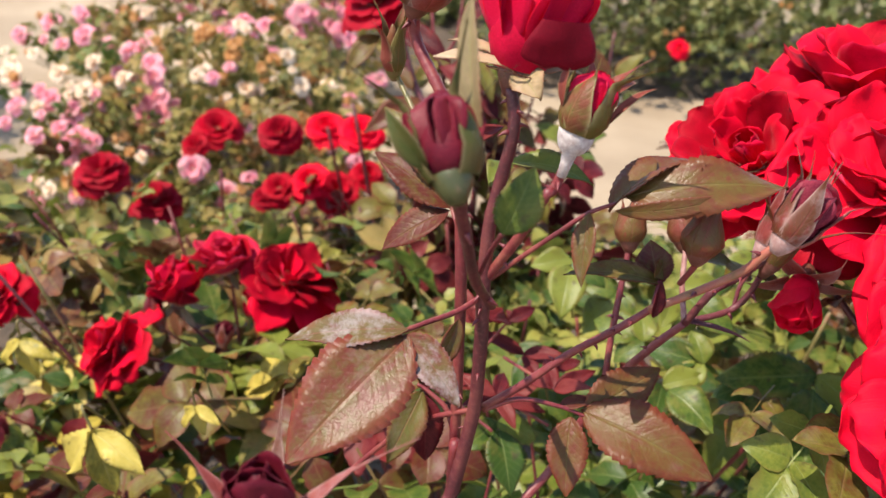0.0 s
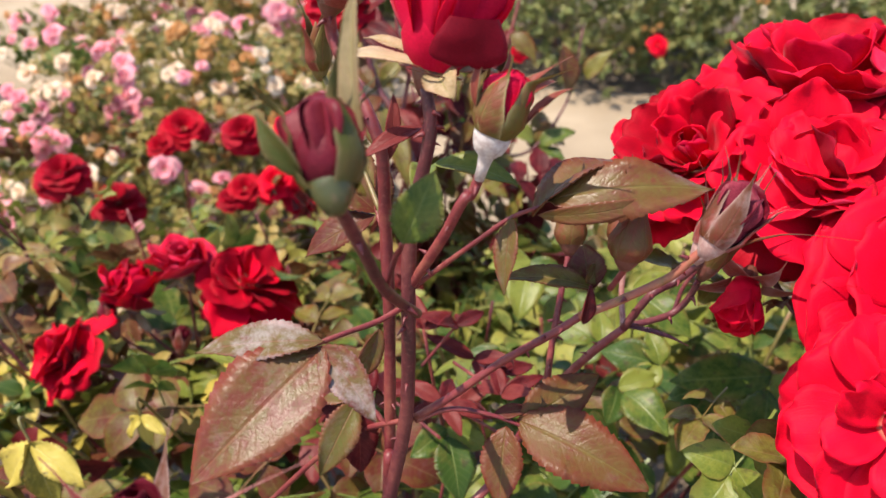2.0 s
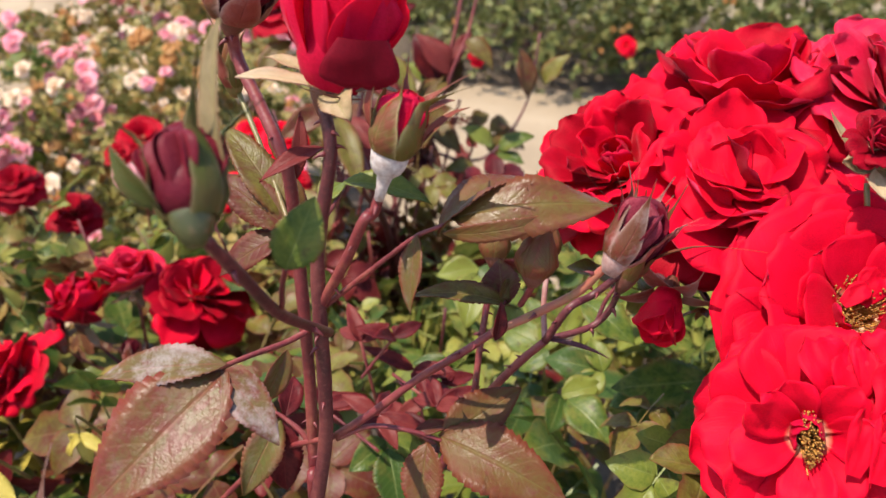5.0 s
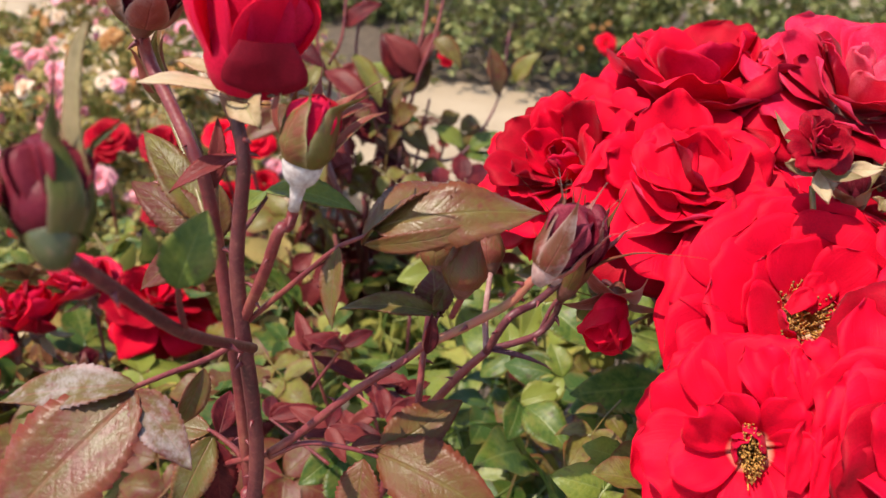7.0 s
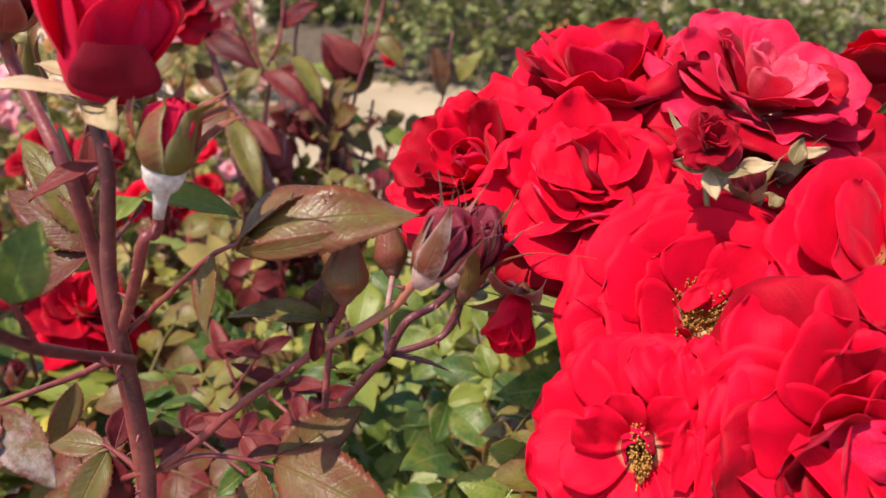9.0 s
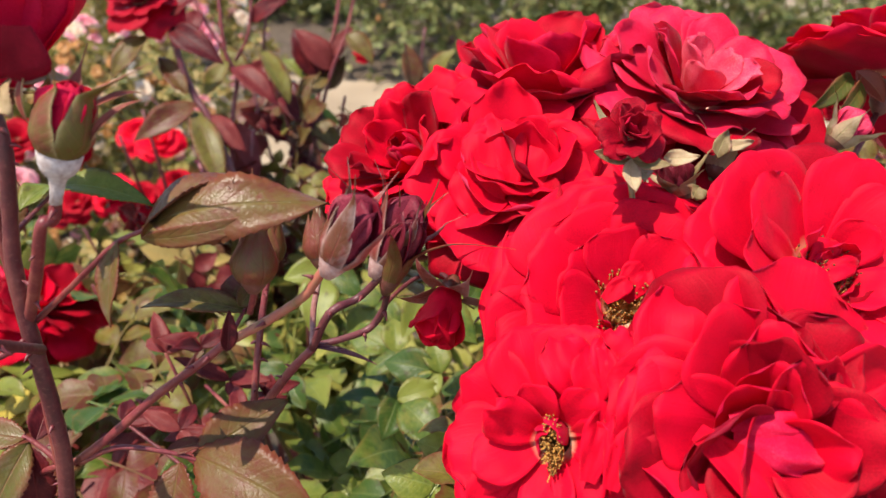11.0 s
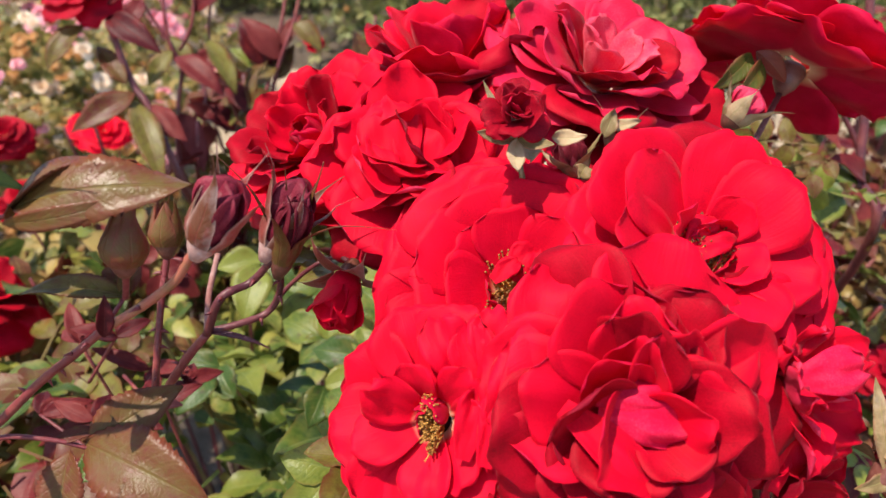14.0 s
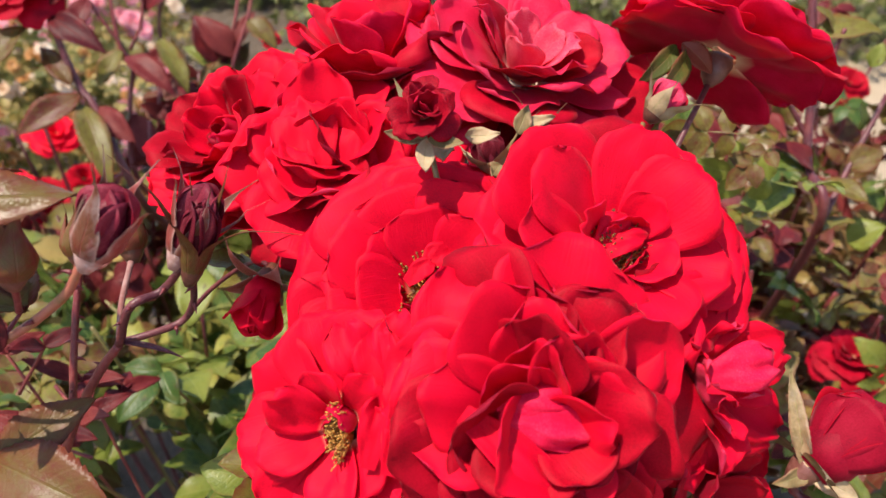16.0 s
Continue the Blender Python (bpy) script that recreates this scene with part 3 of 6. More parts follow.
        for k in range(4):
            az = rnd.uniform(0, 6.283)
            rad = u * math.cos(az) + v * math.sin(az)
            vv, ff, uv, ix = petal_data(size * rnd.uniform(0.3, 0.48), size * rnd.uniform(0.22, 0.36), -0.5, 0.5, 0.05, rnd.randrange(10 ** 6), curl=0.2)
            part("petal", mesh_of("petal", vv, ff, list(mats), uv, ix), hip, petal_pose(foot + rad * size * 0.19, a, rad, radians(rnd.uniform(-5, 22)), rnd.uniform(-0.4, 0.4)))
    for k in range(sepals):
        az = k * 2 * math.pi / sepals + seed
        rad = u * math.cos(az) + v * math.sin(az)
        vv, ff, uv = leaflet_data(size * 0.62, size * 0.2, bend=-0.5, fold=0.3, teeth=0.001, n_s=8, n_u=4, seed=seed + k)
        part("sepal", mesh_of("sepal", vv, ff, [SEPAL_PALE], uv), hip, petal_pose(foot - a * size * 0.03 + rad * size * 0.12, a, rad, radians(105 + rnd.uniform(-15, 25))))
    return hip


def lone_petal(parent, base, tip, face, width, mats, bend=0.3, cup=0.1, seed=0, curl=0.2, ruffle=0.05, pleat=None):
    """One petal that runs from base towards tip with its inner side towards face."""
    ln = (Vector(tip) - Vector(base)).length
    vv, ff, uv, ix = petal_data(ln, width, bend, cup, ruffle, seed, curl=curl, pleat=pleat, claw=0.45, crumple=0.1)
    uv = [(0.2 + 0.78 * p, q) for p, q in uv]
    return part("petal", mesh_of("petal", vv, ff, list(mats), uv, ix), parent, frame_of(base, tip, face))


def bud(parent, base, tip, width, seed, mats=None, show=0.5, sepal_spread=25.0, sepal_len=1.25, coat=None, sepal_mat=None, label="", name="bud", petals=7, open_by=0.0, sepal_w=0.6, petal_w=1.12, gap=None, gap_by=36.0):
    """A rose bud on its receptacle: wrapped petals, five sepals with thin tips."""
    rnd = random.Random(seed)
    mats = mats or (DARK_IN, DARK_OUT)
    base, tip = Vector(base), Vector(tip)
    ln = (tip - base).length
    a, u, v = around(tip - base)
    w = width
    hw = min(w, 0.011 + 0.25 * w)
    hl = min(ln, 0.03)
    pr = [(-0.22 * hl, 0.14 * hw), (-0.1 * hl, 0.26 * hw), (0.02 * hl, 0.35 * hw), (0.12 * hl, 0.38 * hw), (0.2 * hl, 0.34 * hw)]
    vv, ff = lathe(pr, a, base, 14)
    hip = part(name, mesh_of(name, vv, ff, [coat or CALYX]), parent, None, label)
    # closed heart
    shape = (0.3, 0.42, 0.4, 0.25, 0.06) if petals else (0.34, 0.45, 0.34, 0.16, 0.03)
    pr = [(h * ln, r * w) for h, r in zip((0.08, 0.3, 0.55, 0.8, 0.97), shape)]
    vv, ff = lathe(pr, a, base, 14)
    part("heart", mesh_of("heart", vv, ff, [mats[1]], [(0.5, 0.5)] * len(vv)), hip)
    for k in range(petals):
        f = k / max(1, petals - 1)
        az = k * 2.4 + rnd.uniform(-0.2, 0.2)
        rad = u * math.cos(az) + v * math.sin(az)
        pl = ln * (0.98 - 0.05 * f) * rnd.uniform(0.95, 1.04)
        vv, ff, uv, ix = petal_data(pl, w * petal_w, -0.62 + 0.2 * f + 1.0 * open_by * f, 0.55, 0.02 + 0.04 * open_by, rnd.randrange(10 ** 6), curl=0.1 + 0.5 * f * open_by, point=0.06)
        part("petal", mesh_of("petal", vv, ff, list(mats), uv, ix), hip, petal_pose(base + a * 0.06 * ln + rad * w * (0.12 + 0.1 * f), a, rad, radians(9 + 4 * f + 26 * open_by * f)))
    first = seed * 1.3 if gap is None else math.atan2(Vector(gap).dot(v), Vector(gap).dot(u)) + radians(gap_by)
    step = 2 * math.pi / 5 if gap is None else radians(360 - 2 * gap_by) / 4
    for k in range(5):
        az = k * step + first
        rad = u * math.cos(az) + v * math.sin(az)
        sl = ln * sepal_len * rnd.uniform(0.85, 1.15)
        spread = radians(max(6, sepal_spread * rnd.uniform(0.5, 1.4)))
        vv, uvs, ffs = [], [], []
        n_s = 12
        y = z = 0.0
        side = rnd.uniform(-0.4, 0.4)
        wisp = rnd.uniform(-0.4, 1.2)
        for q in range(n_s + 1):
            s = q / n_s
            h = 0.05 * ln + s * sl * 0.9
            t1 = min(1.0, h / (0.98 * ln))
            hug = w * (np.interp(t1, (0.0, 0.08, 0.3, 0.55, 0.8, 1.0), (0.24, 0.33, 0.46, 0.43, 0.28, 0.07) if petals else (0.26, 0.36, 0.47, 0.36, 0.18, 0.04)) + 0.05)
            if sepal_spread < 45:
                free = max(0.0, s - 0.3)
                y = s * sl * 0.9 - 0.05 * ln - 0.25 * sl * free * math.sin(spread)
                z = float(hug) - 0.37 * w + free * sl * (math.sin(spread) * 1.5 + wisp * free * min(1.0, sepal_spread / 20))
            elif q:
                al = spread + 0.9 * min(1, s * 1.4) + max(0, s - 0.6) * wisp
                y += math.cos(al) * sl / n_s
                z += math.sin(al) * sl / n_s
            ww = sepal_w * w * (0.72 + 1.0 * min(s, 0.25)) * max(0.0, 1 - (s / 0.78) ** 1.5) + 0.0013 * (1 - s) + 0.00025
            ring = max(float(hug), 0.16 * w)
            for j in range(7):
                t = j / 3 - 1
                turn = max(-1.25, min(1.25, t * ww * 0.55 / ring))
                vv.append(base + a * (0.1 * ln + y) + rad * (0.37 * w + z - ring * (1 - math.cos(turn))) + a.cross(rad) * (ring * math.sin(turn) + side * sl * s * s * 0.4))
                uvs.append((s, 0.5 + 0.5 * t))
        top = len(vv)
        vv += [p - rad * 0.0004 for p in vv]
        uvs += uvs
        for q in range(n_s):
            for j in range(6):
                i = q * 7 + j
                ffs += [(i, i + 1, i + 8, i + 7), (top + i + 7, top + i + 8, top + i + 1, top + i)]
        part("sepal", mesh_of("sepal", vv, ffs, [sepal_mat or SEPAL], uvs), hip)
    return hip


def sheet(vv, ff, uv):
    """The upper side alone, for small leaves and petals further off."""
    h = len(vv) // 2
    return vv[:h], [q for q in ff if max(q) < h], uv[:h]


def low_bloom_data(size, seed, petals=14, inner=20, outer=85):
    """A small bloom as one mesh, axis +z, for bushes further off."""
    rnd = random.Random(seed)
    V, F, U = [], [], []
    for k in range(petals):
        f = k / (petals - 1)
        az = k * 2.4 + rnd.uniform(-0.3, 0.3)
        rad = Vector((math.cos(az), math.sin(az), 0))
        th = radians(inner + (outer - inner) * f + rnd.uniform(-10, 10))
        ln = size * (0.6 + 0.45 * f)
        vv, ff, uv, ix = petal_data(ln, ln * 1.1, 0.5 * f, 0.5 * (1 - f) + 0.1, 0.09, rnd.randrange(10 ** 6), n_s=5, n_u=4)
        vv, ff, uv = sheet(vv, ff, uv)
        m = petal_pose(rad * size * 0.06, Vector((0, 0, 1)), rad, th)
        o = len(V)
        V += [m @ p for p in vv]
        U += uv
        F += [tuple(i + o for i in q) for q in ff]
    return V, F, U


def leaf_data(seed, size=0.09, pairs=2, n_s=8, n_u=2, single=False):
    """A compound rose leaf (stalk and five leaflets) from the origin along +y."""
    rnd = random.Random(seed)
    V, F, U = [], [], []
    va, fa, _ = tube_data([(0, 0, 0), (0, size * 0.35, 0.004), (0, size * 0.62, 0.0)], 0.0011, 0.0006, 3 if single else 5, 1 if single else 3)
    V += va
    U += [(0.5, 0.5)] * len(va)
    F += fa
    slots = [(0.62, 0, 0.48)]
    for k in range(pairs):
        yy = 0.55 - 0.27 * k
        slots += [(yy, 62, 0.4 - 0.06 * k), (yy, -62, 0.4 - 0.06 * k)]
    for yy, ang, ln in slots:
        vv, ff, uv = leaflet_data(size * ln * rnd.uniform(0.9, 1.1), size * ln * 0.72, rnd.uniform(0.05, 0.6), rnd.uniform(0.1, 0.4), 0.08, 8, n_s, n_u, rnd.randrange(10 ** 6), 0.0003)
        if single:
            vv, ff, uv = sheet(vv, ff, uv)
        m = pose(0, size * yy, 0.001, rnd.uniform(-14, 10), rnd.uniform(-14, 14), ang + rnd.uniform(-10, 10))
        o = len(V)
        V += [m @ p for p in vv]
        U += uv
        F += [tuple(i + o for i in q) for q in ff]
    return V, F, U


def stuff_mesh(name, templates, matrices, mats):
    """Many copies of a few templates joined into one mesh."""
    V, F, U = [], [], []
    o = 0
    tpl = [(np.array([tuple(p) for p in v]), f, u) for v, f, u in templates]
    for k, m in enumerate(matrices):
        v, f, u = tpl[k % len(tpl)]
        mm = np.array(m)
        V.append(v @ mm[:3, :3].T + mm[:3, 3])
        F += [tuple(i + o for i in q) for q in f]
        U.append(np.array(u))
        o += len(v)
    return mesh_of(name, np.concatenate(V), F, mats, np.concatenate(U), flat_quads=True)


def leaf_pose(p, rnd, tilt=35.0, size=1.0):
    return pose(*p, rnd.gauss(-12, tilt), rnd.gauss(0, tilt), rnd.uniform(0, 360)) @ Matrix.Diagonal((size, size, size, 1))


LEAVES = [leaf_data(s, 0.09, 2, 11, 4, True) for s in range(5)]
LEAVES_LOW = [leaf_data(20 + s, 0.08, 2, 5, 2, True) for s in range(4)]
LEAVES_MID = [leaf_data(40 + s, 0.085, 2, 7, 4, True) for s in range(5)]
LEAVES_FAR = [leaf_data(60 + s, 0.085, 1, 3, 2, True) for s in range(4)]


def leaf_meshes(mat):
    return [mesh_of("leaf", v, f, [mat], u, flat_quads=True) for v, f, u in LEAVES]


LEAF_GREEN, LEAF_BRONZE, LEAF_RED, LEAF_YELLOW = (leaf_meshes(m) for m in (GREEN, BRONZE, RED_LEAF, YELLOW))

# ---- ground ----
bm = bmesh.new()
bmesh.ops.create_grid(bm, x_segments=60, y_segments=60, size=1.0)
for vert in bm.verts:
    x, y = vert.co.x, vert.co.y
    vert.co.x, vert.co.y = math.copysign(abs(x) ** 3, x) * 400, math.copysign(abs(y) ** 3, y) * 400 + 3
    far = min(1.0, vert.co.length / 10)
    vert.co.z = 0.012 * noise.noise(vert.co * 1.3) * (1 - far)
ground_me = bpy.data.meshes.new("ground")
bm.to_mesh(ground_me)
bm.free()
ground_me.materials.append(SAND)
for poly in ground_me.polygons:
    poly.use_smooth = True
tagged(new("ground", ground_me), "pale sandy garden path between the rose beds", "path", kind="structure")


def bed(name, cx, cy, rx, ry, seed, label):
    b = bmesh.new()
    rings, seg = 7, 40
    rows = []
    for k in range(rings + 1):
        f = k / rings
        row = []
        for j in range(seg):
            t = 2 * math.pi * j / seg
            e = 1 + 0.1 * noise.noise(Vector((math.cos(t) * 1.6, math.sin(t) * 1.6, seed)))
            x, y = cx + rx * e * f * math.cos(t), cy + ry * e * f * math.sin(t)
            z = 0.05 * (1 - f ** 3) + 0.02 * noise.noise(Vector((x * 6, y * 6, seed))) * (1 - f * 0.7) - (0.02 if k == rings else -0.012)
            row.append(b.verts.new((x, y, z)))
        rows.append(row)
    for k in range(rings):
        for j in range(seg):
            b.faces.new((rows[k][j], rows[k][(j + 1) % seg], rows[k + 1][(j + 1) % seg], rows[k + 1][j])) if k else None
    b.faces.new(rows[1])
    b.normal_update()
    me = bpy.data.meshes.new(name)
    b.to_mesh(me)
    b.free()
    me.materials.append(SOIL)
    for poly in me.polygons:
        poly.use_smooth = True
    return tagged(new(name, me), label, "flower bed", kind="structure")


bed("bed_near", 0.2, 0.45, 2.6, 1.32, 3, "dark crumbly soil under the red roses")
bed("bed_pink", -0.9, 2.1, 1.0, 0.7, 7, "dark soil under the pink rose bush")
bed("bed_far", 1.6, 4.6, 3.4, 1.0, 9, "dark soil under the hedge of rose bushes")

# ---- the flowering shoot with buds and bronze leaves ----
shoot = thing("rose_shoot", (0.02, 0.30, 0.03), "upright purple-brown rose shoot with buds, prickles and mildewed bronze leaves", "rose shoot")
cane(shoot, [(0.02, 0.30, 0.03), (0.0, 0.30, 0.5), (0.002, 0.261, 0.854), (0.011, 0.264, 0.907), (0.018, 0.266, 0.955), (0.019, 0.267, 0.987), (0.018, 0.267, 1.029), (0.018, 0.268, 1.053), (0.020, 0.269, 1.070), (0.024, 0.269, 1.096), (0.022, 0.272, 1.112)], 0.0046, 0.0027, CANE, "cane", "dark purple-brown cane", 14, 1)
cane(shoot, [(0.03, 0.32, 0.03), (0.01, 0.33, 0.5), (0.011, 0.274, 0.894), (0.011, 0.277, 0.929), (0.010, 0.283, 0.978), (0.009, 0.284, 1.014), (0.007, 0.288, 1.046), (0.0055, 0.287, 1.078), (0.0015, 0.289, 1.091), (-0.006, 0.298, 1.103), (-0.0155, 0.309, 1.1175), (-0.017, 0.308, 1.131)], 0.0034, 0.0028, CANE_RED, "cane", "thin red cane", 10, 2)
cane(shoot, [(0.018, 0.268, 1.030), (0.023, 0.264, 1.041), (0.031, 0.257, 1.061), (0.037, 0.253, 1.078), (0.040, 0.256, 1.079), (0.043, 0.256, 1.089)], 0.0026, 0.0021, CANE_RED, "side_stem", "", 6, 3)
cane(shoot, [(0.022, 0.264, 1.020), (0.012, 0.221, 1.059), (0.007, 0.196, 1.089), (0.003, 0.177, 1.113)], 0.0024, 0.0021, CANE, "side_stem", "", 3, 4)
cane(shoot, [(0.023, 0.270, 0.958), (0.039, 0.269, 0.973), (0.059, 0.268, 0.994), (0.078, 0.265, 1.012), (0.089, 0.264, 1.023)], 0.0022, 0.0019, CANE_RED, "side_stem", "", 6, 5)
cane(shoot, [(0.088, 0.264, 1.022), (0.104, 0.261, 1.034), (0.118, 0.256, 1.048), (0.124, 0.254, 1.058), (0.129, 0.253, 1.065)], 0.0021, 0.0018, CANE_ORANGE, "side_stem", "orange-green upper stem", 3, 6)
cane(shoot, [(0.098, 0.264, 1.036), (0.100, 0.261, 1.044), (0.101, 0.259, 1.049)], 0.0014, 0.0015, CANE_RED, "side_stem")
cane(shoot, [(0.023, 0.270, 0.958), (-0.015, 0.292, 0.920), (-0.070, 0.315, 0.834)], 0.0016, 0.0016, CANE_RED, "side_stem")

bloom_top = bud(shoot, (0.023, 0.276, 1.114), (0.031, 0.286, 1.156), 0.0325, 11, (RED_IN, RED_OUT), sepal_spread=20, sepal_len=0.02, petals=8, open_by=0.22, petal_w=1.3, label="half-open red bloom, one petal folding down")
fold = petal_data(0.0175, 0.026, 0.3, -0.25, 0.04, 5, curl=0.15, claw=0.62, crumple=0.04)
fold_uv = [(0.25 + 0.7 * a, b) for a, b in fold[2]]
# folded petal coloured dark on both faces to paint in its shade
part("petal", mesh_of("petal", fold[0], fold[1], [SHADED_RED, SHADED_RED], fold_uv, fold[3]), bloom_top, frame_of((0.037, 0.2545, 1.141), (0.036, 0.2535, 1.123), (0.1, -1, -0.35)))
for b0, t0, nn, sd in (((0.025, 0.272, 1.117), (-0.007, 0.266, 1.127), (0, -0.3, 1), 1), ((0.025, 0.272, 1.118), (0.030, 0.259, 1.113), (0, -1, 0.4), 2), ((0.025, 0.275, 1.116), (-0.002, 0.295, 1.127), (0.3, -0.3, 1), 3), ((0.028, 0.275, 1.118), (0.049, 0.277, 1.119), (0, -0.3, 1), 4)):
    leaflet(bloom_top, b0, t0, nn, 0.0085 if sd != 2 else 0.014, SEPAL_PALE, 0.4, 0.3, 0.15, sd, "sepal")
neck_a, neck_b = Vector((0.042, 0.255, 1.085)), Vector((0.046, 0.257, 1.103))
nl = (neck_b - neck_a).length
nv, nf = lathe([(0, 0.0018), (nl * 0.3, 0.0022), (nl * 0.48, 0.0028), (nl * 0.6, 0.0052), (nl * 0.72, 0.0062), (nl * 0.9, 0.0068), (nl, 0.0066)], neck_b - neck_a, neck_a, 14)
part("neck", mesh_of("neck", nv, nf, [MILDEW]), shoot, None, "mildew-white neck")
bud_neck = bud(shoot, (0.045, 0.256, 1.101), (0.052, 0.260, 1.122), 0.0188, 21, (CRIMSON_IN, RED_OUT), sepal_spread=11, sepal_len=1.6, gap=(0.2, -0.9, 0.4), gap_by=52.0, coat=MILDEW, label="opening red bud with a mildew-white neck", sepal_w=0.9, petals=6, petal_w=0.9, sepal_mat=SEPAL_OLIVE)
for b0, t0, nn, w0, sd in (((0.056, 0.255, 1.106), (0.071, 0.260, 1.122), (-0.4, -0.6, 0.7), 0.0034, 1), ((0.054, 0.257, 1.114), (0.071, 0.272, 1.119), (0.2, -0.5, 0.9), 0.0024, 2), ((0.039, 0.255, 1.112), (0.041, 0.260, 1.134), (-0.7, -0.7, 0.1), 0.0036, 3)):
    leaflet(bud_neck, b0, t0, nn, w0, SEPAL_OLIVE, 0.6, 0.5, 0.15, sd, "sepal")
bud_near = bud(shoot, (0.002, 0.175, 1.117), (-0.003, 0.191, 1.134), 0.0188, 22, sepal_spread=20, sepal_len=1.75, sepal_w=0.42, gap=(-0.25, -0.9, 0.35), gap_by=66.0, coat=CALYX_GREEN, sepal_mat=SEPAL_LEAFY, label="dark crimson bud with green sepals", open_by=0.03)
leaflet(bud_near, (0.008, 0.184, 1.122), (0.003, 0.206, 1.160), (-0.5, -0.8, 0.3), 0.0085, SEPAL_LONG, 0.3, 0.5, 0.12, 122, "sepal", "long olive-beige sepal")
leaflet(bud_near, (-0.005, 0.175, 1.121), (-0.017, 0.177, 1.136), (-0.4, -0.8, 0.4), 0.0065, SEPAL_LEAFY, 0.5, 0.4, 0.1, 123, "sepal")
bud(shoot, (-0.016, 0.308, 1.132), (-0.009, 0.306, 1.156), 0.026, 23, sepal_spread=20, label="dark crimson bud")
bud(shoot, (-0.028, 0.351, 1.092), (-0.0285, 0.347, 1.115), 0.0125, 24, (SEPAL_OLIVE, SEPAL_OLIVE), petals=0, sepal_w=0.8, sepal_spread=10, sepal_len=1.6, sepal_mat=SEPAL_OLIVE, label="small closed bud with thin sepal tips", coat=CANE_GREEN)
cane(shoot, [(0.005, 0.289, 1.052), (-0.012, 0.325, 1.072), (-0.027, 0.352, 1.090)], 0.0012, 0.0014, CANE_GREEN, "side_stem", "green side stem")
bud(shoot, (0.129, 0.253, 1.064), (0.141, 0.257, 1.086), 0.018, 25, (DARK_IN, PLUM_OUT), sepal_spread=12, sepal_len=1.4, label="plum-red bud with streaked sepals", sepal_w=0.56, gap=(0.5, -0.8, 0.3), gap_by=44.0, petals=5, petal_w=1.1, coat=STEM_MILDEW)
bud(shoot, (0.101, 0.260, 1.0525), (0.1025, 0.263, 1.0725), 0.017, 26, (SEPAL_BRONZE, SEPAL_BRONZE), sepal_spread=6, sepal_len=1.8, petals=0, sepal_w=0.8, sepal_mat=SEPAL_BRONZE, coat=CALYX, label="closed bronze-red bud with a pointed tip")
bud(shoot, (-0.045, 0.140, 1.013), (-0.046, 0.142, 1.047), 0.017, 27, sepal_spread=30, label="dark crimson bud", open_by=0.1)
cane(shoot, [(0.0, 0.30, 0.5), (-0.045, 0.22, 0.8), (-0.046, 0.137, 0.999)], 0.003, 0.0022, CANE, "side_stem")

# leaf with the folded leaflet
lf = cane(shoot, [(0.019, 0.270, 1.028), (0.032, 0.269, 1.041), (0.045, 0.266, 1.055), (0.056, 0.264, 1.066), (0.066, 0.264, 1.071)], 0.0014, 0.0009, CANE_RED, "leaf")
leaflet(lf, (0.068, 0.263, 1.074), (0.129, 0.254, 1.090), (-0.12, -0.60, 0.80), 0.025, BOAT, 0.5, -0.1, 0.2, 31, label="large bronze-green leaflet, arched")
leaflet(lf, (0.064, 0.264, 1.067), (0.104, 0.279, 1.092), (-0.55, 0.1, 0.85), 0.024, BOAT, 0.55, 0.4, 0.06, 32)
leaflet(lf, (0.065, 0.259, 1.070), (0.110, 0.249, 1.080), (0.0, -0.95, 0.25), 0.0085, BOAT, 0.6, 0.1, 0.1, 131)
leaflet(lf, (0.056, 0.263, 1.067), (0.054, 0.244, 1.044), (-0.5, -0.8, 0.3), 0.0105, MILDEWED, 0.3, 0.3, 0.1, 33)
# lower leaf with five mildewed leaflets
lf = cane(shoot, [(0.019, 0.269, 1.022), (0.007, 0.258, 1.020), (-0.006, 0.247, 1.021), (-0.019, 0.237, 1.021)], 0.0016, 0.001, CANE_RED, "leaf")
leaflet(lf, (-0.011, 0.232, 1.026), (-0.050, 0.188, 0.998), (-0.25, -0.72, 0.62), 0.041, MILDEWED, 0.25, 0.15, 0.06, 34, label="broad mildewed red-green leaflet")
leaflet(lf, (-0.011, 0.233, 1.028), (-0.060, 0.229, 1.024), (0.0, -0.35, 0.95), 0.017, POWDERY, 0.3, 0.25, 0.12, 35, label="powdery white leaflet")
leaflet(lf, (-0.013, 0.232, 1.026), (0.012, 0.212, 1.012), (0.35, -0.75, 0.55), 0.0165, POWDERY, 0.35, 0.25, 0.12, 36, label="powdery white leaflet")
leaflet(lf, (0.008, 0.247, 1.024), (-0.001, 0.236, 1.004), (0.5, -0.6, 0.5), 0.011, MILDEWED, 0.3, 0.4, 0.1, 37)
# lower right leaf
lf = cane(shoot, [(0.023, 0.269, 0.957), (0.039, 0.269, 0.965), (0.058, 0.269, 0.962), (0.072, 0.268, 0.957)], 0.0015, 0.001, CANE_RED, "leaf")
leaflet(lf, (0.069, 0.270, 0.959), (0.125, 0.237, 0.957), (0.0, -0.62, 0.78), 0.034, RIMMED, 0.35, 0.18, 0.1, 38, label="bronze serrated leaflet")
leaflet(lf, (0.070, 0.269, 0.958), (0.109, 0.284, 0.975), (-0.2, -0.65, 0.7), 0.024, RIMMED, 0.3, 0.2, 0.1, 39)
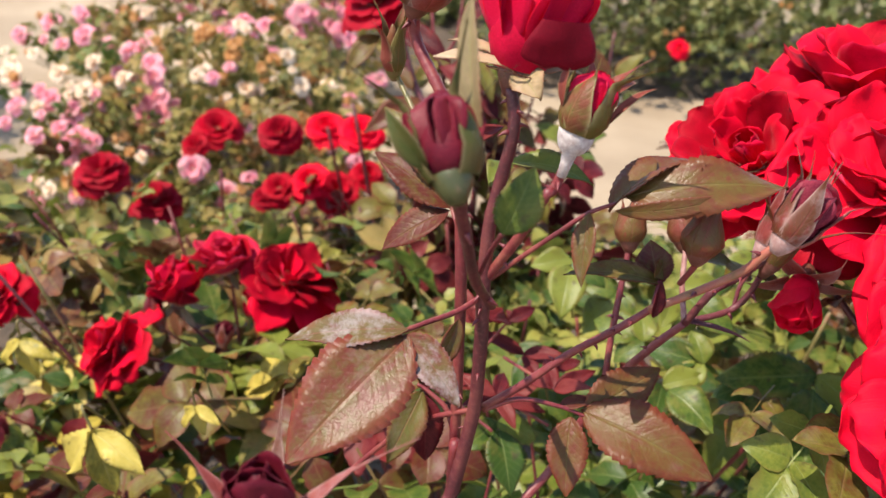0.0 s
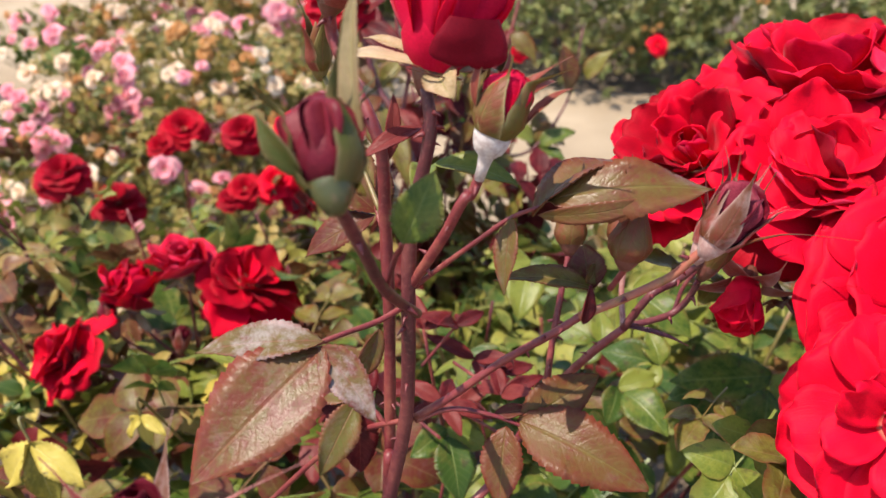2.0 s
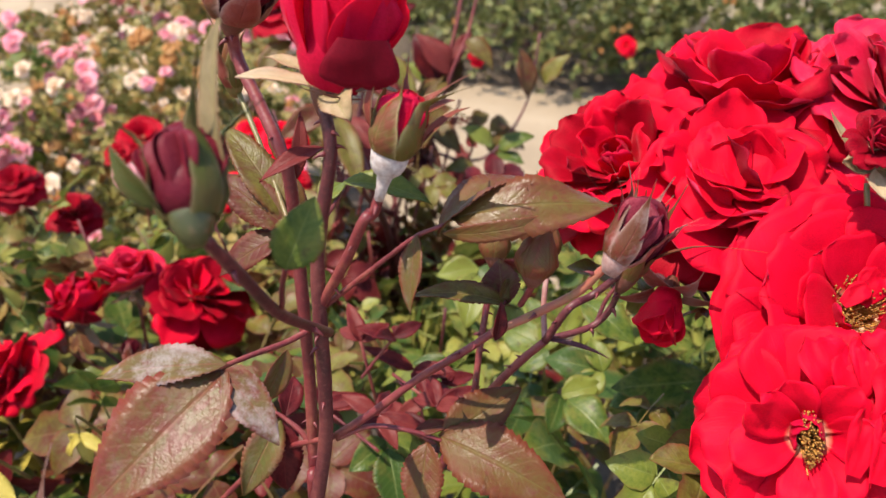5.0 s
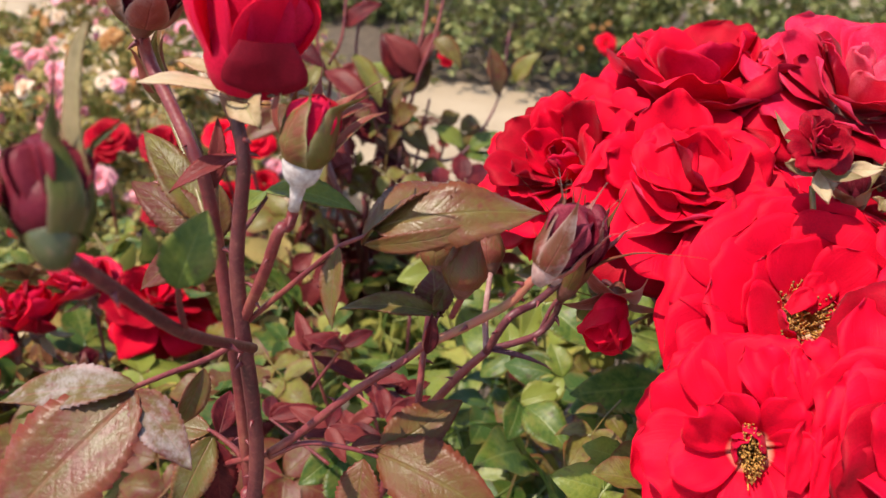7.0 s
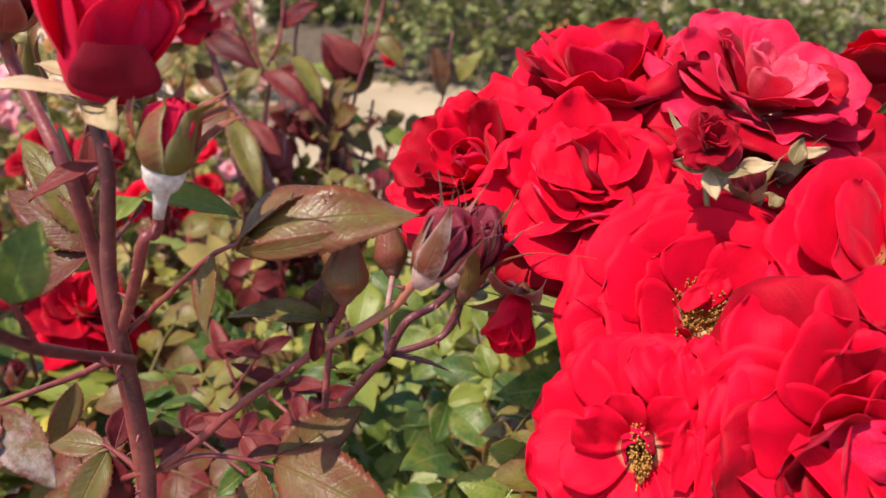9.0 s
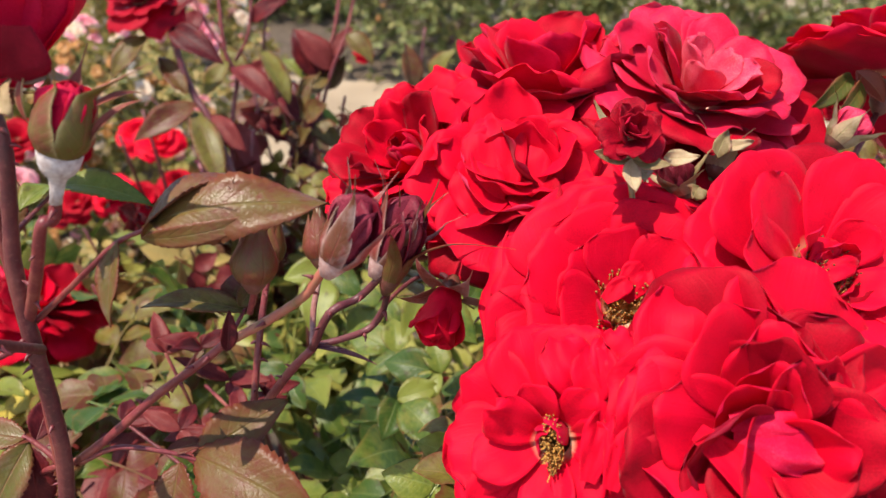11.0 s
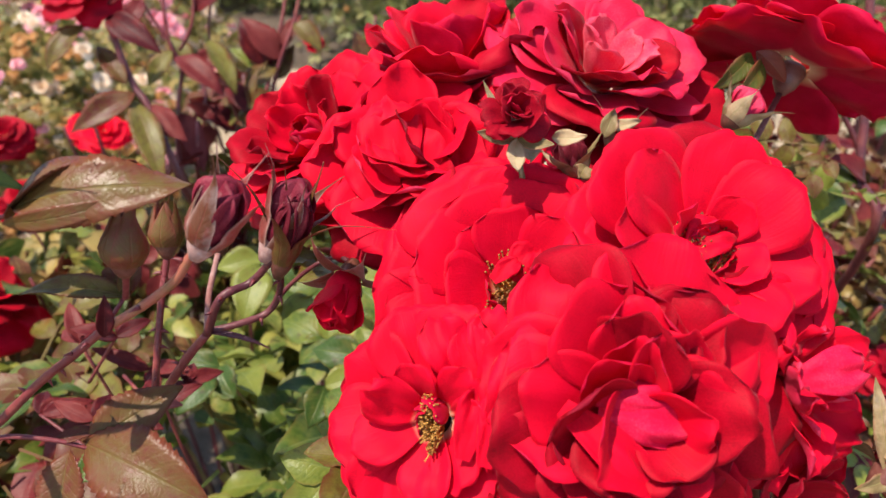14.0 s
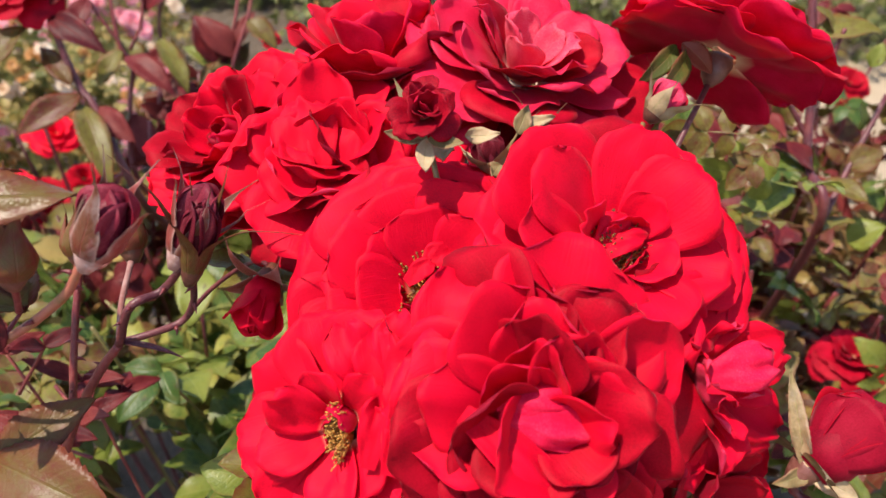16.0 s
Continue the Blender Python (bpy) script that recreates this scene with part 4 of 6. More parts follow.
leaflet(lf, (0.064, 0.267, 0.958), (0.059, 0.241, 0.933), (-0.2, -0.8, 0.45), 0.021, RIMMED, 0.2, 0.2, 0.1, 40)
leaflet(lf, (0.058, 0.270, 0.961), (0.077, 0.274, 0.963), (0, -0.4, 1), 0.008, BRONZE, 0.3, 0.3, 0.1, 41)
# leaves behind the upper stems
lf = cane(shoot, [(0.007, 0.287, 1.041), (0.004, 0.294, 1.046), (0.002, 0.299, 1.050)], 0.0013, 0.0009, CANE_RED, "leaf")
leaflet(lf, (0.003, 0.297, 1.048), (-0.033, 0.317, 1.068), (-0.1, -0.6, 0.8), 0.02, BRONZE, 0.3, 0.2, 0.1, 42)
leaflet(lf, (0.002, 0.300, 1.051), (-0.028, 0.333, 1.085), (0.3, -0.8, 0.5), 0.019, BRONZE, 0.3, 0.2, 0.1, 43)
leaflet(lf, (0.002, 0.297, 1.047), (-0.029, 0.287, 1.030), (-0.2, -0.5, 0.85), 0.017, BRONZE, 0.4, 0.2, 0.1, 44)
leaflet(lf, (0.003, 0.297, 1.047), (0.005, 0.317, 1.066), (0.6, -0.7, 0.3), 0.012, BRONZE, 0.3, 0.3, 0.1, 45)
# small leaves on the stems
lf = cane(shoot, [(0.018, 0.270, 1.064), (0.022, 0.281, 1.067), (0.026, 0.294, 1.070)], 0.0011, 0.0008, CANE, "leaf")
leaflet(lf, (0.025, 0.295, 1.072), (0.064, 0.289, 1.071), (0.1, -0.4, 0.9), 0.013, GREEN, 0.5, 0.45, 0.1, 46, label="dark green leaflet")
leaflet(lf, (0.025, 0.295, 1.072), (0.017, 0.282, 1.069), (-0.3, -0.6, 0.7), 0.012, GREEN, 0.4, 0.4, 0.1, 47)
lf = cane(shoot, [(0.012, 0.221, 1.059), (0.015, 0.210, 1.077), (0.018, 0.202, 1.089)], 0.0011, 0.0009, CANE_RED, "leaf")
leaflet(lf, (0.018, 0.201, 1.089), (0.026, 0.207, 1.110), (0.2, -0.9, 0.4), 0.0165, GREEN, 0.35, 0.3, 0.05, 48, label="rounded green leaflet")
leaflet(shoot, (0.021, 0.277, 1.095), (-0.002, 0.263, 1.088), (0.0, -0.4, 0.9), 0.008, RED_LEAF, 0.4, 0.3, 0.1, 50, "bract", "young red leafy bract")
leaflet(shoot, (0.007, 0.289, 1.075), (0.011, 0.301, 1.100), (0.4, -0.8, 0.4), 0.0075, RED_LEAF, 0.3, 0.3, 0.1, 51, "bract", "young red leafy bract")
leaflet(shoot, (0.005, 0.292, 1.078), (-0.006, 0.307, 1.098), (-0.4, -0.8, 0.4), 0.0075, MILDEWED, 0.3, 0.3, 0.1, 52, "bract")
lf = cane(shoot, [(0.089, 0.264, 1.023), (0.092, 0.272, 1.026), (0.094, 0.278, 1.028)], 0.0011, 0.0008, CANE_RED, "leaf")
leaflet(lf, (0.096, 0.277, 1.027), (0.052, 0.281, 1.032), (0.0, -0.3, 0.95), 0.012, BRONZE, 0.45, 0.4, 0.1, 53)
leaflet(lf, (0.094, 0.277, 1.026), (0.091, 0.294, 1.040), (-0.2, -0.9, 0.4), 0.018, BRONZE, 0.3, 0.2, 0.1, 54)
leaflet(lf, (0.092, 0.277, 1.030), (0.098, 0.285, 1.035), (0.3, -0.9, 0.4), 0.01, BRONZE, 0.3, 0.2, 0.1, 55)
leaflet(shoot, (0.089, 0.260, 1.021), (0.091, 0.264, 1.037), (0.4, -0.9, 0.2), 0.007, RED_LEAF, 0.2, 0.4, 0.05, 56, "bract", "young red leafy bract")
# low red leaf at the foot of the cane
lf = cane(shoot, [(0.011, 0.278, 0.931), (0.006, 0.285, 0.942), (-0.003, 0.290, 0.948), (-0.009, 0.292, 0.951)], 0.0019, 0.001, CANE_RED, "leaf")
leaflet(lf, (-0.006, 0.290, 0.949), (-0.024, 0.265, 0.923), (0.2, -0.7, 0.6), 0.02, MILDEWED, 0.3, 0.3, 0.1, 57)
leaflet(lf, (-0.007, 0.291, 0.950), (-0.037, 0.298, 0.948), (0, -0.4, 0.9), 0.016, MILDEWED, 0.3, 0.3, 0.1, 58)
leaflet(lf, (-0.004, 0.292, 0.948), (-0.003, 0.313, 0.958), (0.3, -0.8, 0.4), 0.014, RED_LEAF, 0.3, 0.3, 0.1, 59)
leaflet(lf, (-0.005, 0.289, 0.947), (-0.004, 0.275, 0.913), (0.2, -0.8, 0.4), 0.02, RED_LEAF, 0.3, 0.3, 0.1, 60)

# ---- the shoot behind with small buds ----
spray = thing("rose_shoot", (0.14, 0.38, 0.03), "slim red rose shoot with closed buds and a nodding red bud", "rose shoot")
cane(spray, [(0.14, 0.38, 0.03), (0.1, 0.38, 0.5), (0.048, 0.292, 0.827), (0.068, 0.304, 0.888), (0.088, 0.306, 0.940), (0.105, 0.302, 0.973), (0.118, 0.299, 0.992)], 0.0034, 0.0022, CANE_RED, "cane", "", 8, 61)
cane(spray, [(0.118, 0.299, 0.992), (0.126, 0.296, 1.013), (0.138, 0.303, 1.016), (0.148, 0.301, 1.029)], 0.0022, 0.0019, CANE, "side_stem", "", 3, 62)
cane(spray, [(0.117, 0.300, 0.992), (0.131, 0.303, 0.994), (0.143, 0.308, 0.996), (0.149, 0.308, 1.006), (0.151, 0.305, 1.023)], 0.0019, 0.0017, CANE, "side_stem", "", 3, 63)
cane(spray, [(0.143, 0.308, 0.996), (0.154, 0.330, 0.998), (0.168, 0.344, 1.001), (0.178, 0.335, 1.008), (0.183, 0.323, 1.008)], 0.0012, 0.0013, CANE, "side_stem")
bud(spray, (0.147, 0.303, 1.033), (0.162, 0.310, 1.060), 0.0178, 64, (DARK_IN, PLUM_OUT), sepal_spread=24, sepal_len=1.4, sepal_w=0.5, gap=(-0.4, -0.9, 0.3), gap_by=44.0, petals=5, petal_w=1.1, coat=STEM_MILDEW, label="plum-red bud with opening sepals")
bud(spray, (0.151, 0.302, 1.025), (0.160, 0.301, 1.058), 0.0135, 65, sepal_spread=18, sepal_len=1.5, label="bronze bud with long sepals", sepal_mat=SEPAL_BRONZE)
bud(spray, (0.181, 0.323, 1.008), (0.171, 0.303, 0.992), 0.02, 66, (RED_IN, RED_IN), sepal_spread=60, sepal_len=0.85, label="nodding red bud", open_by=0.35)
leaflet(spray, (0.117, 0.300, 0.992), (0.147, 0.289, 0.995), (0, -0.3, 1), 0.003, CANE, 0.3, 0.4, 0.05, 67, "bract")
cane(spray, [(0.088, 0.307, 0.942), (0.090, 0.319, 0.966), (0.093, 0.330, 0.990), (0.096, 0.340, 1.008)], 0.0021, 0.0018, CANE_RED, "side_stem", "", 8, 68)
bud(spray, (0.096, 0.341, 1.011), (0.096, 0.350, 1.031), 0.0165, 69, (SEPAL_BRONZE, SEPAL_BRONZE), sepal_mat=SEPAL_BRONZE, sepal_spread=5, sepal_len=1.25, label="small closed bronze bud", petals=0, sepal_w=0.9)
cane(spray, [(0.118, 0.299, 0.992), (0.118, 0.313, 1.003), (0.121, 0.329, 1.015)], 0.0017, 0.0015, STEM_MILDEW, "side_stem", "mildewed side stem")
bud(spray, (0.121, 0.333, 1.017), (0.118, 0.344, 1.036), 0.016, 70, (SEPAL_BRONZE, SEPAL_BRONZE), sepal_mat=SEPAL_BRONZE, sepal_spread=5, sepal_len=1.25, label="small closed bronze bud", petals=0, sepal_w=0.9)

# ---- the truss of red blooms ----
truss = thing("rose_truss", (0.30, 0.42, 0.03), "dense cluster of velvety scarlet roses with buds on one cane", "roses")
NODE = Vector((0.287, 0.276, 0.924))
cane(truss, [(0.30, 0.42, 0.03), (0.29, 0.41, 0.5), tuple(NODE - Vector((0, 0, 0.12))), tuple(NODE)], 0.0052, 0.0045, CANE, "cane", "", 6, 80)

def truss_bloom(at, axis, size, seed, mats, label, rings, wild=0.5, ruffle=0.05, **more):
    ob = bloom(truss, at, axis, size, seed, mats=mats, label=label, rings=rings, wild=wild, ruffle=ruffle, **more)
    foot = Vector(at) - Vector(axis).normalized() * size * 0.6
    cane(truss, [tuple(NODE), tuple(NODE.lerp(foot, 0.5) - Vector((0, 0, 0.012))), tuple(foot)], 0.0026, 0.0018, CANE, "side_stem", "", 0, seed)
    return ob


# each ring of petals: count, tilt from the axis, length and width as shares, bend, cup, first bearing
SCARLET = (RED_IN, RED_OUT)
flat_rose = truss_bloom((0.248, 0.276, 1.031), (-0.08, -0.70, 0.71), 0.052, 81, SCARLET, "fully open scarlet bloom showing stamens", [(9, 86, 1.04, 1.1, 0.12, 0.1, 10), (9, 78, 0.94, 1.1, 0.1, 0.12, 35), (8, 68, 0.78, 1.1, 0.05, 0.16, 12), (7, 56, 0.58, 1.05, 0.0, 0.22, 40)], 0.3, 0.035, stamens=True, sepals=5)
tall_rose = truss_bloom((0.315, 0.256, 1.060), (0.06, -0.62, 0.79), 0.049, 82, SCARLET, "fully open scarlet bloom with curled inner petals", [(8, 84, 1.0, 1.0, 0.12, 0.12, 20), (8, 70, 0.98, 0.9, 0.08, 0.16, 45), (7, 54, 0.88, 0.8, 0.1, 0.25, 80), (4, 38, 0.5, 0.8, -0.2, 0.4, 60)], 0.7, 0.06, stamens=True, sepals=5, aged_shaded=0.08, pollen=DRIED)
side_rose = truss_bloom((0.208, 0.225, 1.005), (-0.38, -0.74, 0.55), 0.041, 83, SCARLET, "open scarlet bloom with folded petals and yellow stamens", [(9, 92, 1.0, 1.0, 0.2, 0.1, 0), (9, 74, 0.95, 0.8, 0.1, 0.2, 30), (7, 50, 0.66, 0.65, 0.1, 0.4, -50)], 1.0, 0.1, stamens=True, sepals=5, tuft=(0.2, 0.36), pollen=POLLEN, core=0.16, squash=0.3)
full_rose = truss_bloom((0.274, 0.203, 1.026), (-0.22, -0.86, 0.46), 0.053, 84, SCARLET, "full scarlet bloom with crowded folded petals and a rosy heart", None, 0.95, 0.085, petals=44, inner=30.0, outer=84.0, stamens=False, aged_shaded=0.6, bend=0.3)
pleated_rose = truss_bloom((0.347, 0.228, 1.021), (0.46, -0.66, 0.60), 0.042, 85, (RED_IN, ROSY_OUT), "full scarlet bloom with narrow pleated petals", [(11, 90, 1.0, 0.75, 0.2, 0.1, 0), (11, 76, 0.97, 0.58, 0.15, 0.2, 20), (10, 60, 0.9, 0.52, 0.1, 0.3, 0), (7, 42, 0.75, 0.5, 0.1, 0.3, 10), (5, 24, 0.6, 0.5, 0.0, 0.4, 30)], 1.1, 0.1, stamens=False, aged_shaded=0.1)
loose_rose = truss_bloom((0.212, 0.346, 1.058), (-0.16, -0.62, 0.77), 0.052, 86, (RED_IN, ROSY_OUT), "loose scarlet bloom with broad upright petals", None, 0.85, 0.085, petals=26, inner=12.0, outer=84.0, stamens=False, aged_shaded=0.12, bend=0.35)
for base, tip, width, pleat, k in (((0.203, 0.334, 1.049), (0.196, 0.352, 1.084), 0.03, 0.15, 1), ((0.224, 0.334, 1.049), (0.229, 0.353, 1.083), 0.029, -0.15, 2), ((0.213, 0.331, 1.047), (0.212, 0.349, 1.078), 0.025, 0.2, 3), ((0.197, 0.325, 1.041), (0.187, 0.338, 1.066), 0.026, -0.2, 4), ((0.229, 0.326, 1.040), (0.239, 0.340, 1.064), 0.026, 0.2, 5), ((0.214, 0.322, 1.037), (0.217, 0.335, 1.060), 0.023, 0.1, 6)):
    lone_petal(loose_rose, base, tip, (-0.15, -0.75, 0.65), width, (RED_IN, ROSY_OUT), 0.3, 0.12, 200 + k, 0.2, 0.08, pleat)
truss_bloom((0.164, 0.387, 1.047), (-0.55, -0.35, 0.76), 0.047, 87, SCARLET, "full scarlet bloom turned sideways", [(9, 86, 1.0, 0.8, 0.1, 0.1, 0), (9, 64, 1.0, 0.75, 0.1, 0.2, 20), (8, 44, 0.9, 0.7, 0.05, 0.3, 0), (6, 24, 0.8, 0.65, 0.0, 0.4, 40), (4, 5, 0.5, 0.7, -0.2, 0.5, 0)], 1.0, 0.09, stamens=False, aged_shaded=0.2)
truss_bloom((0.238, 0.425, 1.074), (-0.10, 0.05, 0.99), 0.062, 88, SCARLET, "full deep scarlet bloom facing the sky", [(9, 84, 1.0, 0.95, 0.1, 0.1, 0), (8, 62, 0.98, 0.9, 0.12, 0.15, 20), (7, 42, 0.95, 0.85, 0.1, 0.2, 0), (6, 22, 0.8, 0.8, 0.0, 0.3, 40)], 1.0, 0.09, stamens=False, aged_shaded=0.5)
truss_bloom((0.309, 0.384, 1.092), (0.10, -0.36, 0.93), 0.057, 89, (ROSY_IN, ROSY_OUT), "rosy-red bloom with a pale heart", [(8, 84, 1.02, 0.95, 0.2, 0.1, 10), (8, 70, 0.95, 0.9, 0.15, 0.15, 35), (7, 54, 0.85, 0.8, 0.12, 0.2, 0), (7, 38, 0.7, 0.75, 0.1, 0.3, 25), (5, 18, 0.52, 0.7, 0.0, 0.4, 30)], 0.9, 0.08, stamens=False, heart=BLUSH, aged_shaded=0.12)
truss_bloom((0.425, 0.400, 1.100), (0.45, 0.42, 0.79), 0.052, 90, (RED_IN, RED_OUT), "dark scarlet bloom seen from its back", [(7, 94, 1.0, 1.0, 0.05, 0.1, 0), (7, 84, 1.0, 0.95, 0.1, 0.12, 25), (6, 64, 0.8, 0.8, 0.1, 0.25, 0)], 0.8, 0.08, stamens=False, sepals=0)
truss_bloom((0.240, 0.205, 0.976), (-0.1, -0.92, 0.35), 0.040, 91, (RED_IN, ROSY_OUT), "scarlet bloom low in the cluster", [(8, 86, 1.0, 0.8, 0.2, 0.1, 0), (8, 62, 0.9, 0.7, 0.1, 0.2, 20), (6, 36, 0.7, 0.7, 0.0, 0.35, 0)], 1.0, 0.1, stamens=False, aged_shaded=0.3)
truss_bloom((0.355, 0.213, 0.966), (0.45, -0.78, 0.35), 0.038, 92, SCARLET, "scarlet bloom low in the cluster", [(8, 86, 1.0, 0.9, 0.2, 0.1, 0), (7, 62, 0.9, 0.8, 0.1, 0.2, 20), (5, 36, 0.7, 0.7, 0.0, 0.35, 0)], 0.9, 0.09, stamens=False, aged_shaded=0.4)
# the standing, overlapping and rosy petals at the heart of the full rose
ROSY = (MAGENTA, MAGENTA)
lone_petal(full_rose, (0.247, 0.217, 1.025), (0.253, 0.247, 1.060), (-0.15, -0.6, 0.78), 0.034, SCARLET, 0.2, 0.1, 3, 0.15, 0.06, 0.05)
lone_petal(full_rose, (0.258, 0.203, 1.034), (0.285, 0.197, 1.041), (0.0, -0.6, 0.8), 0.013, ROSY, 0.5, -0.3, 13, 0.4, 0.08, -0.05)
lone_petal(full_rose, (0.258, 0.198, 1.030), (0.290, 0.187, 1.032), (0.0, -0.8, 0.6), 0.0165, ROSY, 0.5, -0.45, 14, 0.4, 0.1, -0.1)
lone_petal(full_rose, (0.247, 0.202, 1.031), (0.278, 0.177, 1.016), (-0.2, -0.45, 0.85), 0.015, SCARLET, 0.25, 0.15, 15, 0.25, 0.08, -0.12)
# the rosy petal with a white streak in the pleated rose, and the upright folded petals of its neighbours
lone_petal(pleated_rose, (0.339, 0.215, 1.027), (0.364, 0.212, 1.035), (0.2, -0.7, 0.65), 0.018, (MAGENTA, MAGENTA), 0.2, -0.1, 13, 0.15, 0.04, 0.2)
lone_petal(side_rose, (0.220, 0.232, 1.017), (0.210, 0.245, 1.039), (-0.2, -0.7, 0.7), 0.02, (RED_IN, RED_OUT), 0.25, 0.15, 20, 0.2, 0.07, 0.15)
lone_petal(side_rose, (0.226, 0.225, 1.014), (0.222, 0.240, 1.039), (-0.2, -0.7, 0.7), 0.019, (RED_IN, RED_OUT), 0.25, 0.15, 21, 0.2, 0.07, 0.15)
lone_petal(side_rose, (0.232, 0.228, 1.019), (0.231, 0.244, 1.044), (-0.2, -0.7, 0.7), 0.02, (RED_IN, RED_OUT), 0.25, 0.15, 22, 0.2, 0.07, 0.15)
lone_petal(side_rose, (0.217, 0.209, 1.002), (0.223, 0.219, 1.026), (-0.2, -0.7, 0.7), 0.012, (RED_IN, RED_OUT), 0.25, 0.15, 24, 0.2, 0.07, 0.15)
lone_petal(side_rose, (0.224, 0.205, 1.002), (0.230, 0.217, 1.028), (-0.2, -0.7, 0.7), 0.012, (RED_IN, RED_OUT), 0.25, 0.15, 25, 0.2, 0.07, 0.15)
lone_petal(tall_rose, (0.306, 0.254, 1.051), (0.320, 0.261, 1.070), (0.1, -0.8, 0.6), 0.016, (RED_IN, RED_OUT), 0.3, 0.4, 30, 0.2, 0.05, 0.0)
lone_petal(tall_rose, (0.299, 0.254, 1.053), (0.325, 0.256, 1.068), (-0.3, -0.5, 0.8), 0.014, (RED_IN, RED_OUT), 0.3, 0.3, 31, 0.3, 0.04, 0.0)
lone_petal(flat_rose, (0.246, 0.279, 1.031), (0.257, 0.286, 1.045), (0.0, -0.75, 0.65), 0.015, (RED_IN, RED_OUT), 0.3, 0.1, 32, 0.1, 0.03, 0.0)
lone_petal(flat_rose, (0.238, 0.278, 1.031), (0.248, 0.280, 1.041), (-0.2, -0.6, 0.75), 0.009, (RED_IN, RED_OUT), 0.3, 0.3, 33, 0.3, 0.04, 0.0)
rosette = bloom(truss, (0.247, 0.306, 1.094), (-0.04, -0.66, 0.75), 0.016, 93, 17, 3, 62, (CRIMSON_IN, RED_OUT), False, "half-open deep red rose with pale sepals", ruffle=0.09, bend=0.8, sepals=0, wild=1.1)
for t0, w0, sd in (((0.229, 0.300, 1.086), 0.007, 1), ((0.243, 0.286, 1.075), 0.0085, 2), ((0.262, 0.295, 1.083), 0.007, 3), ((0.238, 0.334, 1.095), 0.005, 4)):
    leaflet(rosette, (0.248, 0.303, 1.083), t0, (0.0, -0.75, 0.65), w0, SEPAL_PALE, -0.4, 0.3, 0.12, sd, "sepal")
for b0, t0, w0, sd in (((0.249, 0.315, 1.081), (0.235, 0.312, 1.080), 0.009, 5), ((0.256, 0.313, 1.078), (0.253, 0.297, 1.071), 0.011, 6), ((0.265, 0.312, 1.080), (0.286, 0.309, 1.082), 0.008, 7), ((0.278, 0.301, 1.072), (0.271, 0.293, 1.068), 0.009, 8), ((0.286, 0.308, 1.082), (0.295, 0.318, 1.096), 0.008, 9), ((0.289, 0.312, 1.085), (0.309, 0.312, 1.089), 0.006, 10)):
    leaflet(rosette, b0, tuple(Vector(b0).lerp(Vector(t0), 0.7)), (0.0, -0.75, 0.65), w0, SEPAL_PALE, -0.4, 0.35, 0.3, sd, "sepal")
bud(truss, (0.284, 0.326, 1.056), (0.278, 0.331, 1.072), 0.015, 94, sepal_spread=35, sepal_mat=SEPAL_PALE, label="small bud with pale sepals")
bud(truss, (0.306, 0.343, 1.061), (0.312, 0.351, 1.076), 0.014, 95, sepal_spread=30, sepal_mat=SEPAL_PALE, label="small bud with pale sepals")
bud(truss, (0.361, 0.343, 1.076), (0.371, 0.344, 1.090), 0.016, 96, (CRIMSON_IN, ROSY_OUT), sepal_spread=30, sepal_mat=SEPAL_PALE, label="small pink bud")
for foot, seed in (((0.251, 0.310, 1.073), 1), ((0.285, 0.327, 1.052), 2), ((0.304, 0.342, 1.058), 3), ((0.358, 0.344, 1.072), 4)):
    cane(truss, [tuple(NODE), tuple(NODE.lerp(Vector(foot), 0.5)), foot], 0.002, 0.0014, CANE_GREEN, "side_stem", "", 0, seed)
rnd = random.Random(44)
for k in range(26):
    p = NODE + Vector((rnd.uniform(-0.09, 0.13), rnd.uniform(0.0, 0.11), rnd.uniform(-0.05, 0.1)))
    part("leaf", (LEAF_BRONZE, LEAF_GREEN, LEAF_BRONZE)[k % 3][k % 5], truss, leaf_pose(p, rnd, 30, rnd.uniform(0.5, 0.8)))
for k in range(16):
    p = Vector((0.311, 0.407, 1.032)) + Vector((rnd.uniform(-0.06, 0.12), rnd.uniform(0.0, 0.06), rnd.uniform(-0.05, 0.0)))
    part("leaf", (LEAF_BRONZE, LEAF_GREEN, LEAF_RED)[k % 3][k % 5], truss, leaf_pose(p, rnd, 40, rnd.uniform(0.4, 0.7)))
for k in range(12):
    p = Vector((0.280, 0.379, 1.034)) + Vector((rnd.uniform(-0.03, 0.05), rnd.uniform(-0.01, 0.04), rnd.uniform(-0.04, 0.0)))
    part("leaf", (LEAF_BRONZE, LEAF_GREEN)[k % 2][k % 5], truss, leaf_pose(p, rnd, 40, rnd.uniform(0.35, 0.55)))
for k in range(20):
    p = Vector((0.482, 0.476, 1.017)) + Vector((rnd.uniform(-0.07, 0.07), rnd.uniform(-0.03, 0.08), rnd.uniform(-0.08, 0.01)))
    part("leaf", (LEAF_BRONZE, LEAF_BRONZE, LEAF_RED, LEAF_GREEN)[k % 4][k % 5], truss, leaf_pose(p, rnd, 40, rnd.uniform(0.5, 0.8)))
for b0, t0, nn, w0, sd in (((0.388, 0.386, 1.097), (0.367, 0.373, 1.079), (0.2, -0.8, 0.5), 0.012, 1), ((0.393, 0.384, 1.095), (0.374, 0.365, 1.077), (0.4, -0.8, 0.4), 0.013, 2), ((0.391, 0.387, 1.098), (0.408, 0.376, 1.084), (-0.3, -0.8, 0.5), 0.012, 3)):
    leaflet(truss, b0, t0, nn, w0, SEPAL_GREEN, 0.6, 0.35, 0.1, sd, "sepal")
